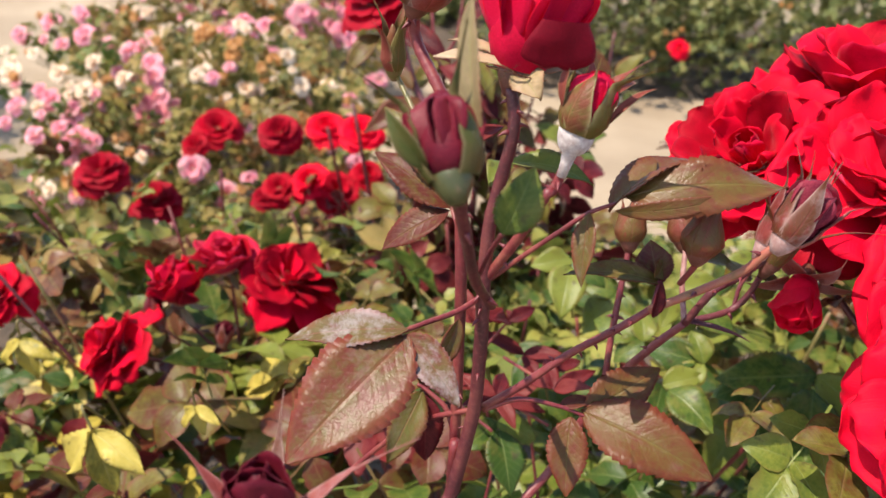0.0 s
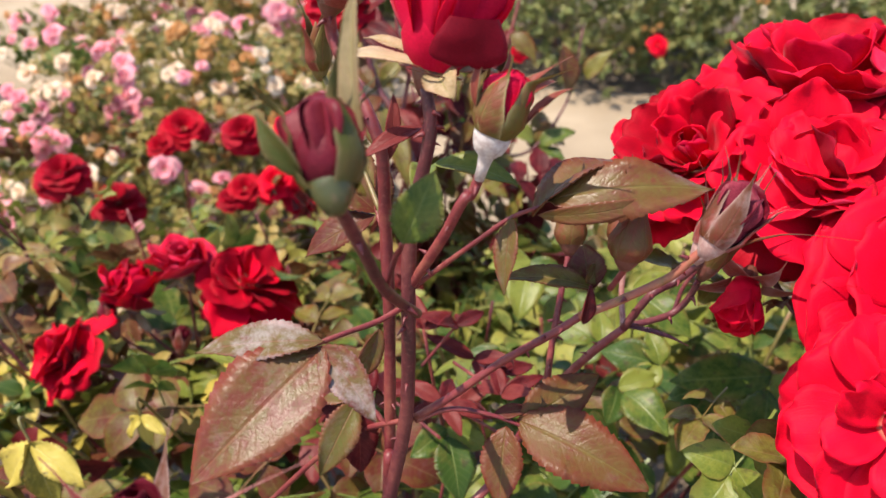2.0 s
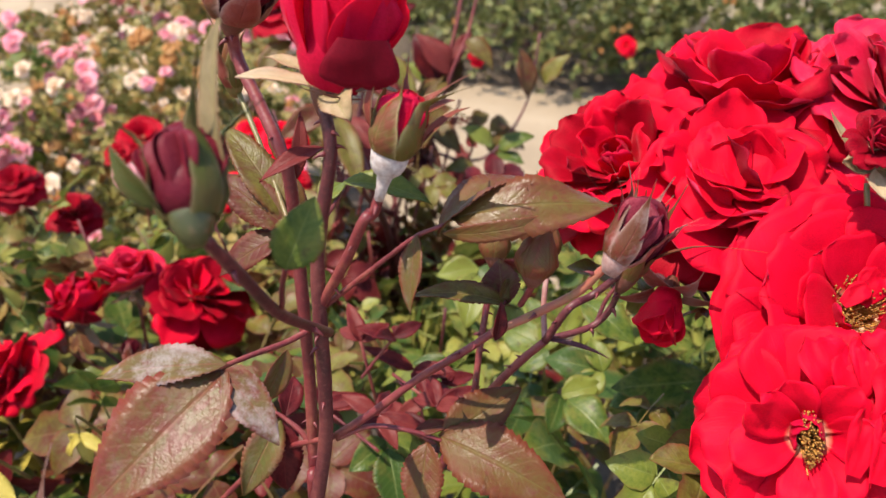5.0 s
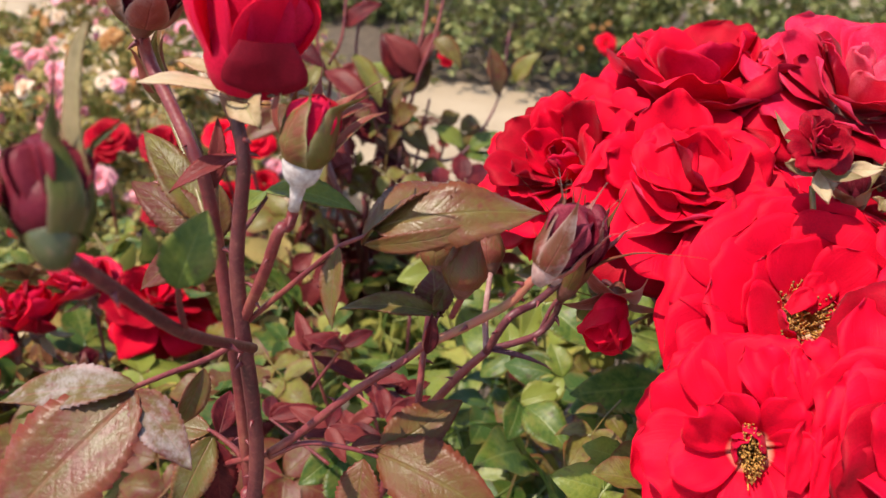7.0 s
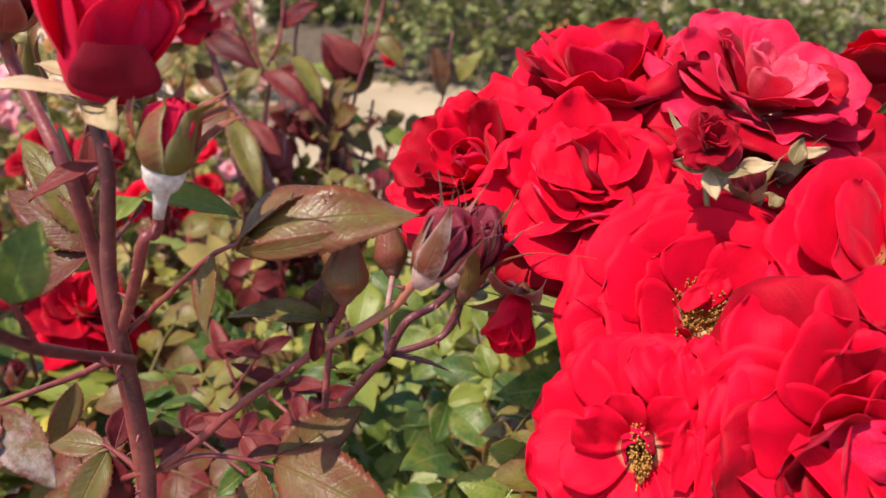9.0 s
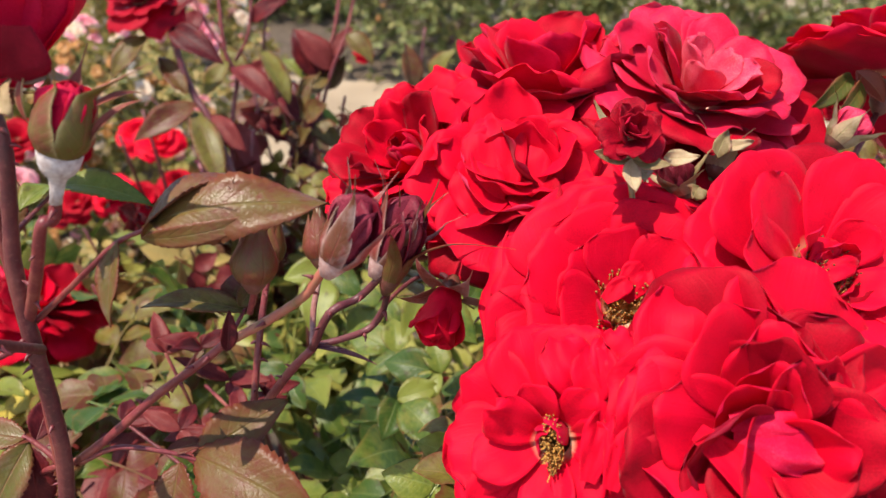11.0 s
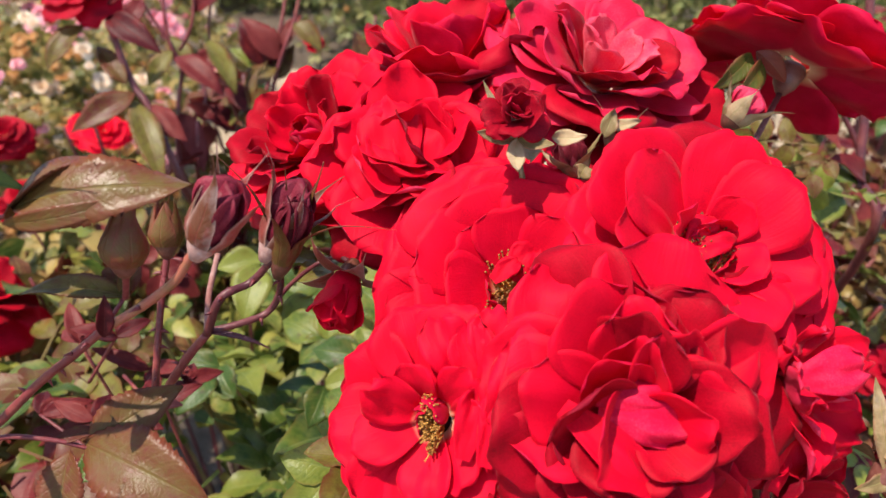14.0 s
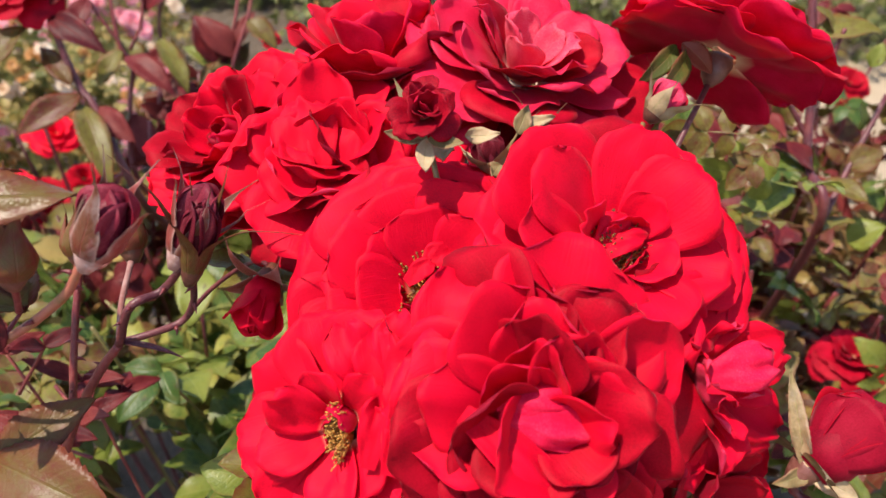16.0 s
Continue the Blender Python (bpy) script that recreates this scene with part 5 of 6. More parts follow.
side_bud = thing("rose_shoot", (0.40, 0.40, 0.03), "rose shoot with one opening red bud beside the cluster", "rose shoot")
side_open = bud(side_bud, (0.386, 0.207, 0.982), (0.415, 0.211, 1.006), 0.029, 97, (DEEP_IN, CRIMSON_OUT), sepal_spread=60, sepal_len=0.35, sepal_mat=SEPAL_PALE, label="opening red bud with long pale curled sepals", open_by=0.25, petals=11)
for b0, t0, w0, nn, sd in (((0.386, 0.205, 0.984), (0.380, 0.221, 1.021), 0.008, (-0.6, -0.7, 0.2), 0), ((0.386, 0.205, 0.984), (0.373, 0.203, 0.980), 0.008, (-0.2, -0.7, 0.6), 1), ((0.387, 0.205, 0.983), (0.403, 0.192, 0.981), 0.009, (0.0, -0.8, 0.5), 2)):
    leaflet(side_open, b0, t0, nn, w0, SEPAL_PALE, 0.5, 0.35, 0.3, 300 + sd, "sepal")
cane(side_bud, [(0.40, 0.40, 0.03), (0.42, 0.38, 0.6), (0.412, 0.200, 0.930), (0.386, 0.207, 0.971), (0.386, 0.207, 0.981)], 0.003, 0.002, CANE, "cane")


# ---- rose bushes ----
def upright(parent, base, top, seed, mat, r=0.0035):
    rnd = random.Random(seed)
    b, t = Vector(base), Vector(top)
    mid = b.lerp(t, 0.55) + Vector((rnd.uniform(-0.05, 0.05), rnd.uniform(-0.05, 0.05), 0))
    return cane(parent, [tuple(b), tuple(mid), tuple(t)], r, r * 0.55, mat, "cane", "", 0, seed, 6)


def canopy(y):
    return 0.79 - 0.12 * (y - 0.6) - 0.45 * (y - 0.6) ** 2


AIRY = []


def clear(p, room=0.085):
    """Blooms stand free of leaves above and towards the light side."""
    for c in AIRY:
        d = Vector(p) - Vector(c)
        f = min(0.24, max(0.0, d.dot(Vector((0.02, -0.86, 0.5)))))
        if (d - Vector((0.02, -0.86, 0.5)) * f).length < room:
            return False
    return True


near = thing("rose_bush", (0.25, 0.75, 0.03), "red rose bush with glossy green leaves, some yellowing", "rose bush")
rnd = random.Random(5)
for k in range(48):
    x, y = rnd.uniform(-0.75, 1.0), rnd.uniform(0.45, 1.05)
    upright(near, (0.25 + (x - 0.25) * 0.5, 0.75 + (y - 0.75) * 0.5, 0.02), (x, y, canopy(y) + rnd.uniform(-0.06, 0.04)), k, rnd.choice((CANE_GREEN, CANE_RED, CANE)))
MID = [
    ((-0.312, 0.567, 0.743), (-0.62, -0.35, 0.7), 0.045, 101, 84), ((-0.269, 0.636, 0.762), (0.08, -0.1, 1.0), 0.05, 102, 24),
    ((-0.218, 0.649, 0.794), (-0.1, -0.05, 1.0), 0.04, 103, 34), ((-0.155, 0.648, 0.783), (0.35, -0.25, 0.9), 0.055, 104, 108), ((-0.473, 0.654, 0.734), (-0.2, -0.5, 0.8), 0.035, 105, 86),
]
AIRY += [m[0] for m in MID]
spots = []
for k in range(1500):
    x, y = rnd.uniform(-0.95, 1.25), rnd.uniform(0.42, 1.2)
    spots.append((x, y, canopy(y) - abs(rnd.gauss(0, 0.09)) - 0.02 + 0.05 * noise.noise(Vector((x * 5, y * 5, 1.0)))))
spots = [p for p in spots if clear(p)]
spots.sort(key=lambda p: p[1] - 1.2 * p[2])
for k, p in enumerate(spots[:280]):
    q = rnd.random()
    pool = LEAF_YELLOW if p[0] < -0.1 and q < 0.1 else LEAF_RED if q > (0.93 if p[0] < 0.0 else 0.97) else LEAF_BRONZE if q > (0.42 if p[0] < 0.0 else 0.9 if p[0] < 0.4 else 0.4) else LEAF_GREEN
    m = leaf_pose(p, rnd, 30, rnd.uniform(0.75, 1.5) if p[0] < 0.05 else rnd.uniform(1.0, 1.8) if p[0] < 0.4 else rnd.uniform(0.8, 1.2))
    if clear(m @ Vector((0, 0.07, 0)), 0.07):
        part("leaf", pool[k % 5], near, m)
rest = spots[280:]
for mat, pick in ((GREEN_STUFF, [p for k, p in enumerate(rest) if p[0] < 0.48 and (p[0] > 0.0 or k % 5 < 2)]), (OLIVE_STUFF, [p for k, p in enumerate(rest) if p[0] <= 0.0 and k % 5 == 2]), (BRONZE_STUFF, [p for k, p in enumerate(rest) if (p[0] >= 0.48 and k % 2) or (p[0] <= 0.0 and k % 5 > 2)])):
    tagged(part("foliage", stuff_mesh("foliage", LEAVES_MID, [leaf_pose(p, rnd, 38, rnd.uniform(0.8, 1.5)) for p in pick], [mat]), near), kind="stuff")
for k in range(120):
    p = (rnd.uniform(-0.55, 0.0), rnd.uniform(0.40, 0.68), rnd.uniform(0.56, 0.70))
    m = leaf_pose(p, rnd, 26, rnd.uniform(0.8, 1.25))
    if clear(p, 0.06) and clear(m @ Vector((0, 0.07, 0)), 0.06):
        part("leaf", (LEAF_GREEN, LEAF_GREEN, LEAF_BRONZE, LEAF_GREEN, LEAF_YELLOW)[k % 5][k % 4], near, m)
mid_node = Vector((-0.205, 0.625, 0.684))
cane(near, [(-0.2, 0.8, 0.02), tuple(mid_node - Vector((0, 0, 0.2))), tuple(mid_node)], 0.004, 0.003, CANE_RED, "cane", "", 4, 106)
for at, axis, size, seed, wide in MID:
    # part of the petals darkened in colour for the shading between them
    bloom(near, at, axis, size, seed, 26, 6 if seed == 102 else 14, wide, (ROSY_IN, ROSY_OUT) if seed == 103 else (RED_IN, RED_OUT), False, "faded rosy bloom with drooping pale sepals" if seed == 103 else "scarlet bloom", ruffle=0.1, wild=0.9, aged_shaded=0.35, bend={102: -0.35, 103: 0.1}.get(seed, 0.55))
    foot = Vector(at) - Vector(axis).normalized() * size * 0.6
    if seed == 105:
        upright(near, (at[0] * 0.6, 0.8, 0.02), tuple(foot), seed, CANE_RED, 0.003)
    else:
        cane(near, [tuple(mid_node), tuple(mid_node.lerp(foot, 0.5) - Vector((0, 0, 0.008))), tuple(foot)], 0.0022, 0.0017, CANE_RED, "side_stem", "", 2, seed)
for at, tip, seed in (((-0.279, 0.609, 0.736), (-0.292, 0.624, 0.762), 107), ((-0.218, 0.610, 0.718), (-0.218, 0.622, 0.738), 108)):
    bud(near, at, tip, 0.017, seed, (DARK_IN, DARK_OUT), sepal_spread=25, sepal_len=1.2, label="small withered bud", sepal_mat=SEPAL)
    cane(near, [tuple(mid_node), tuple(mid_node.lerp(Vector(at), 0.6) - Vector((0, 0, 0.01))), at], 0.0016, 0.0013, CANE_RED, "side_stem")

for pts, size in ((((-0.240, 0.388, 0.833), (-0.232, 0.376, 0.822)), 1.0), (((-0.178, 0.426, 0.819), (-0.177, 0.420, 0.809)), 0.5), (((-0.330, 0.480, 0.832), (-0.332, 0.473, 0.820)), 0.7)):
    yl = cane(near, [(pts[0][0], pts[0][1] + 0.06, pts[0][2] - 0.1), pts[0], pts[1]], 0.0016, 0.001, CANE_GREEN, "leaf", "yellowing leaf")
    e = Vector(pts[1])
    for k, (dx, dz, nx) in enumerate(((-0.024, -0.040, -0.4), (0.012, -0.052, 0.35), (0.042, -0.018, 0.1))):
        leaflet(yl, e, e + Vector((dx, -0.006 * k - 0.004, dz)) * size, (nx, -0.65, 0.75), (0.027, 0.024, 0.021)[k] * size, YELLOW, 0.25, 0.3 - 0.1 * k, 0.25, int(700 + k + 1000 * size))
for k, (b0, t0, w0, nx) in enumerate((((0.260, 0.408, 0.867), (0.224, 0.326, 0.825), 0.05, -0.1), ((0.232, 0.422, 0.852), (0.221, 0.379, 0.818), 0.036, 0.2), ((0.191, 0.506, 0.876), (0.224, 0.465, 0.865), 0.034, 0.1), ((0.193, 0.447, 0.855), (0.156, 0.461, 0.858), 0.03, -0.2), ((0.112, 0.566, 0.861), (0.098, 0.519, 0.839), 0.036, 0.0), ((0.043, 0.373, 0.847), (0.052, 0.337, 0.824), 0.03, 0.3), ((0.164, 0.503, 0.832), (0.130, 0.528, 0.835), 0.034, -0.2), ((0.251, 0.568, 0.863), (0.283, 0.520, 0.862), 0.036, 0.2), ((0.169, 0.428, 0.843), (0.196, 0.392, 0.840), 0.032, 0.1), ((0.084, 0.476, 0.825), (0.057, 0.446, 0.814), 0.032, -0.2), ((0.157, 0.578, 0.823), (0.129, 0.548, 0.803), 0.034, -0.1))):
    base = Vector(b0)
    lf = cane(near, [tuple(base + Vector((0.02, 0.05, -0.09))), tuple(base + Vector((0.004, 0.015, -0.02))), b0], 0.0014, 0.001, CANE_GREEN, "leaf", "large glossy green leaf")
    d = Vector(t0) - base
    leaflet(lf, b0, t0, (nx, -0.6, 0.8), w0, GREEN, 0.35, 0.2, 0.1, 760 + k)
    side = d.cross(Vector((nx, -0.6, 0.8))).normalized()
    for sg in (-1, 1):
        e = base - d * 0.12
        leaflet(lf, tuple(e), tuple(e + d * 0.35 + side * sg * d.length * 0.62), (nx + 0.2 * sg, -0.6, 0.8), w0 * 0.75, GREEN, 0.35, 0.2, 0.1, 780 + k * 2 + sg)
lone = cane(near, [tuple(Vector((0.213, 0.443, 0.828)) + Vector((-0.02, 0.05, -0.08))), (0.213, 0.443, 0.828)], 0.0012, 0.0009, CANE_GREEN, "leaf", "yellowing leaf")
leaflet(lone, (0.213, 0.443, 0.828), (0.240, 0.436, 0.856), (0.1, -0.6, 0.8), 0.022, YELLOW, 0.3, 0.2, 0.2, 799)
# bronze shoots behind the cane
LOW_RED = [mesh_of("bloom", *(low_bloom_data(0.042, s, 20)[:2]), [DEEP_IN if s != 1 else RED_IN], low_bloom_data(0.042, s, 20)[2]) for s in range(4)]
LOW_CRIMSON = [mesh_of("bloom", *(low_bloom_data(0.042, s, 22, 30, 100)[:2]), [CRIMSON_IN], low_bloom_data(0.042, s, 22, 30, 100)[2]) for s in range(4, 7)]
LOW_PINK = [mesh_of("bloom", *(low_bloom_data(0.03, s, 12)[:2]), [PINK_IN], low_bloom_data(0.03, s, 12)[2]) for s in range(3)]
LOW_CREAM = [mesh_of("bloom", *(low_bloom_data(0.028, s, 10)[:2]), [CREAM_IN], low_bloom_data(0.028, s, 10)[2]) for s in range(3)]
LOW_WITHER = [mesh_of("bloom", *(low_bloom_data(0.02, s, 8, 40, 120)[:2]), [WITHER], low_bloom_data(0.02, s, 8, 40, 120)[2]) for s in range(2)]


def low_bloom(parent, at, axis, mesh, size, spin, label=""):
    a, u, v = around(axis)
    m = Matrix.Translation(at) @ Matrix((u, v, a)).transposed().to_4x4() @ Matrix.Rotation(spin, 4, "Z") @ Matrix.Diagonal((size, size, size, 1))
    return part("bloom", mesh, parent, m, label)


def leafy_shoot(name, tops, base, seed, leaves, blooms, label, bronze=0.6, spread=0.1, zone=0.4, room=0.085, scale=1.0, young=0.08):
    """A few canes from one foot, with leaves along their upper part and blooms on top."""
    b = thing(name, base, label, "rose bush")
    r = random.Random(seed)
    AIRY.extend(bl[0] for bl in blooms)
    for k, t in enumerate(tops):
        upright(b, (base[0] + r.uniform(-0.05, 0.05), base[1] + r.uniform(-0.05, 0.05), base[2] - 0.01), t, seed + k, CANE_RED if k % 2 else CANE, 0.0042)
        for j in range(leaves):
            f = 1 - zone * r.random() ** 1.3
            p = Vector(base).lerp(Vector(t), f) + Vector((r.gauss(0, spread), r.gauss(0, spread), r.gauss(0, 0.02)))
            q = r.random()
            m = leaf_pose(p, r, 38, scale * r.uniform(0.65, 1.1))
            if not clear(p, room) or not clear(m @ Vector((0, 0.07, 0)), room):
                continue
            pool = LEAF_RED if q < young else LEAF_BRONZE if q < bronze else LEAF_GREEN
            part("leaf", pool[r.randrange(5)], b, m)
    for k, (at, axis, size, *kind) in enumerate(blooms):
        j = kind[0] if kind else k % 7
        low_bloom(b, at, axis, (LOW_RED + LOW_CRIMSON)[j], size, k * 1.3, "scarlet bloom" if j < 4 else "dark crimson bloom")
    return b


def round_bush(name, cx, cy, rx, ry, h, seed, count, mat, label, blooms=(), templates=None, size=1.0, low=0.12):
    """A dense bush: canes, a mass of leaves with gaps, and blooms near its surface."""
    b = thing(name, (cx, cy, 0.03), label, "rose bush")
    r = random.Random(seed)
    for k in range(14):
        a = r.uniform(0, 6.283)
        f = r.random() ** 0.5
        upright(b, (cx + r.uniform(-0.1, 0.1), cy + r.uniform(-0.1, 0.1), 0.02), (cx + rx * f * math.cos(a), cy + ry * f * math.sin(a), h * (1 - 0.5 * f * f) * 0.92), seed + k, CANE if k % 2 else CANE_GREEN, 0.006)
    ms = []
    while len(ms) < count:
        a, f = r.uniform(0, 6.283), r.random() ** 0.5
        x, y = cx + rx * f * math.cos(a), cy + ry * f * math.sin(a)
        top = h * math.sqrt(max(0.05, 1 - f * f * 0.85)) * (0.85 + 0.3 * noise.noise(Vector((x * 3, y * 3, seed))))
        z = low + (top - low) * r.random() ** 0.55
        if noise.noise(Vector((x * 6, y * 6, z * 6 + seed))) > 0.16:
            continue
        ms.append(leaf_pose((x, y, z), r, 40, size * r.uniform(0.7, 1.3)))
    tagged(part("foliage", stuff_mesh("foliage", templates or LEAVES_LOW, ms, [mat]), b), kind="stuff")
    for pool, n, smin, smax in blooms:
        for k in range(n):
            if k % 4 == 0:
                a0, f0 = r.uniform(0, 6.283), r.random() ** 0.5
            a, f = a0 + r.gauss(0, 0.12), min(1.0, abs(f0 + r.gauss(0, 0.07)))
            x, y = cx + rx * f * math.cos(a), cy + ry * f * math.sin(a)
            top = h * math.sqrt(max(0.05, 1 - f * f * 0.85)) * (0.85 + 0.3 * noise.noise(Vector((x * 3, y * 3, seed))))
            z = low + (top - low) * (1 - 0.55 * r.random() ** 1.5)
            ax = Vector((math.cos(a) * f, math.sin(a) * f - 0.6, 0.9 + r.uniform(-0.3, 0.3)))
            low_bloom(b, (x, y, z), ax, pool[k % len(pool)], smin + (smax - smin) * r.random() ** 1.6, r.uniform(0, 6))
    return b


tall = leafy_shoot("rose_bush", [(-0.026, 0.876, 0.850), (0.012, 0.913, 0.850), (-0.044, 0.853, 0.850), (0.062, 1.078, 0.850), (-0.132, 0.976, 0.850), (0.121, 1.083, 0.838), (0.054, 0.955, 0.802), (0.034, 0.885, 0.778), (0.086, 1.026, 0.831), (0.003, 0.819, 0.758), (0.150, 1.084, 0.789), (-0.040, 0.874, 0.837), (-0.171, 0.995, 0.807), (0.080, 0.961, 0.813), (0.049, 1.093, 0.850), (0.007, 1.019, 0.847), (-0.014, 1.105, 0.850)], (0.02, 1.0, 0.03), 200, 7, [((-0.094, 0.897, 1.0), (-0.3, -0.3, 0.9), 1.15, 5), ((-0.126, 1.009, 0.794), (0.1, -0.5, 0.85), 0.8), ((-0.234, 0.974, 0.804), (-0.1, -0.5, 0.85), 0.8, 4), ((0.147, 1.136, 0.885), (0.1, -0.4, 0.9), 0.4)], "tall rose bush with bronze leaves and dark red canes", 0.92, 0.075, scale=1.3, young=0.4)
leafy_shoot("rose_bush", [(-0.520, 1.013, 0.713), (-0.430, 0.992, 0.678), (-0.543, 0.872, 0.710), (-0.360, 1.091, 0.688), (-0.471, 0.808, 0.700), (-0.172, 1.037, 0.695), (-0.235, 0.961, 0.664), (-0.340, 0.862, 0.694)], (-0.35, 1.1, 0.03), 220, 13, [((-0.399, 1.216, 0.704), (0.1, -0.4, 0.9), 1.1), ((-0.210, 1.221, 0.713), (0.1, -0.3, 0.9), 0.95), ((-0.124, 1.073, 0.699), (0.3, -0.4, 0.85), 0.7), ((-0.420, 1.155, 0.699), (-0.2, -0.5, 0.85), 0.6), ((-0.513, 1.011, 0.710), (0, -0.2, 0.95), 1.05), ((-0.430, 0.992, 0.678), (0, -0.2, 0.95), 1.0), ((-0.274, 1.025, 0.676), (0, -0.3, 0.95), 0.6), ((-0.253, 1.032, 0.688), (-0.1, -0.5, 0.85), 0.75), ((-0.207, 1.038, 0.698), (-0.2, -0.5, 0.85), 0.85), ((-0.165, 1.033, 0.688), (0.2, -0.5, 0.85), 0.9)], "red rose bush with olive and bronze leaves", 0.5, 0.085)
sparse = leafy_shoot("rose_bush", [(1.000, 1.099, 0.874), (1.060, 1.061, 0.832), (0.887, 0.885, 0.780), (0.866, 0.708, 0.776), (0.716, 0.688, 0.793), (0.718, 0.541, 0.749), (1.050, 0.905, 0.767), (0.655, 0.635, 0.785), (0.745, 0.816, 0.816), (0.890, 0.973, 0.829), (0.687, 0.743, 0.778), (0.743, 0.609, 0.769), (0.752, 0.553, 0.779), (0.607, 0.525, 0.784), (1.047, 1.124, 0.930), (1.108, 1.096, 0.903), (1.031, 0.985, 0.796), (1.036, 1.182, 0.925)], (0.95, 1.0, 0.03), 240, 15, [((1.043, 1.068, 0.838), (-0.1, -0.5, 0.85), 0.85), ((0.705, 0.520, 0.755), (0, -0.2, 1.0), 0.9, 5), ((1.177, 1.061, 0.868), (-0.1, -0.5, 0.85), 0.9)], "sparse rose bush with bronze leaves and scarlet blooms", 0.88, 0.1, scale=1.25, young=0.3)

# its upper canes and long leaflets
cane(tall, [(0.0, 0.98, 0.03), (0.03, 0.93, 0.6), (0.013, 0.797, 0.813), (-0.023, 0.838, 0.891), (-0.041, 0.855, 0.914), (-0.059, 0.875, 0.963), (-0.076, 0.910, 1.036)], 0.0055, 0.0042, CANE, "cane", "", 2, 400)
cane(tall, [(0.06, 1.02, 0.03), (0.07, 1.0, 0.6), (-0.007, 0.911, 0.763), (-0.017, 0.951, 0.845), (-0.012, 0.979, 0.894), (-0.025, 0.987, 0.923), (-0.033, 1.015, 0.987)], 0.0045, 0.0026, CANE_RED, "cane", "", 2, 401)
cane(tall, [(-0.025, 0.987, 0.923), (-0.048, 0.999, 0.957), (-0.066, 1.019, 0.985)], 0.0026, 0.002, CANE_RED, "cane", "", 2, 402)
cane(tall, [(-0.014, 0.990, 0.912), (0.003, 0.996, 0.946), (0.009, 1.017, 1.002)], 0.0026, 0.002, CANE_RED, "cane", "", 2, 403)
cane(tall, [(0.12, 1.1, 0.03), (0.12, 1.08, 0.6), (0.065, 0.984, 0.727), (0.082, 1.016, 0.806), (0.103, 1.047, 0.883), (0.123, 1.062, 0.932), (0.136, 1.081, 0.987)], 0.0042, 0.0024, CANE_RED, "cane", "", 2, 404)
cane(tall, [(0.065, 0.984, 0.727), (0.048, 0.996, 0.821), (0.034, 0.995, 0.875), (0.020, 1.007, 0.929), (0.032, 1.021, 0.995)], 0.0028, 0.002, CANE, "cane", "", 2, 405)
for b0, t0, w0, mt, sd in (((-0.062, 0.875, 0.981), (-0.007, 0.828, 0.957), 0.034, RED_LEAF, 410), ((-0.067, 0.882, 0.991), (-0.026, 0.892, 1.019), 0.032, RED_LEAF, 411), ((-0.086, 0.873, 0.972), (-0.126, 0.836, 0.938), 0.03, BRONZE, 412), ((-0.037, 0.835, 0.902), (0.002, 0.748, 0.847), 0.034, BRONZE, 413), ((-0.036, 0.839, 0.910), (-0.095, 0.795, 0.879), 0.034, BRONZE, 414), ((-0.025, 0.840, 0.894), (0.017, 0.797, 0.873), 0.03, RED_LEAF, 415), ((-0.045, 0.845, 0.917), (-0.083, 0.884, 0.951), 0.024, BRONZE, 416), ((-0.018, 0.977, 0.909), (0.046, 0.928, 0.883), 0.034, RED_LEAF, 417), ((-0.021, 0.981, 0.914), (-0.054, 0.954, 0.880), 0.028, BRONZE, 418),):
    leaflet(tall, b0, t0, (-0.3 + 0.15 * (sd % 5), -0.45, 0.85), w0, mt, 0.35, 0.3, 0.12, sd)
for b0, t0, w0, mt, sd in (((0.017, 1.004, 0.923), (0.054, 0.946, 0.877), 0.034, BRONZE, 419), ((0.037, 1.001, 0.866), (0.083, 0.953, 0.837), 0.03, RED_LEAF, 420), ((0.103, 1.049, 0.886), (0.053, 1.065, 0.937), 0.042, RED_LEAF, 421), ((0.099, 1.044, 0.876), (0.056, 1.014, 0.854), 0.036, BRONZE, 422), ((-0.017, 0.951, 0.845), (0.023, 0.891, 0.796), 0.036, RED_LEAF, 423), ((0.007, 1.003, 0.958), (0.050, 1.004, 0.993), 0.03, RED_LEAF, 424), ((-0.015, 0.954, 0.851), (-0.048, 0.907, 0.803), 0.03, BRONZE, 425), ((0.048, 0.994, 0.818), (0.093, 0.947, 0.790), 0.036, BRONZE, 426), ((0.123, 1.062, 0.932), (0.164, 1.027, 0.905), 0.034, BRONZE, 427),):
    leaflet(tall, b0, t0, (-0.3 + 0.15 * (sd % 5), -0.45, 0.85), w0, mt, 0.35, 0.3, 0.12, sd)
for b0, t0, w0, mt, sd in (((-0.056, 1.008, 0.968), (-0.075, 0.968, 0.937), 0.03, RED_LEAF, 428),):
    leaflet(tall, b0, t0, (-0.3 + 0.15 * (sd % 5), -0.45, 0.85), w0, mt, 0.35, 0.3, 0.12, sd)
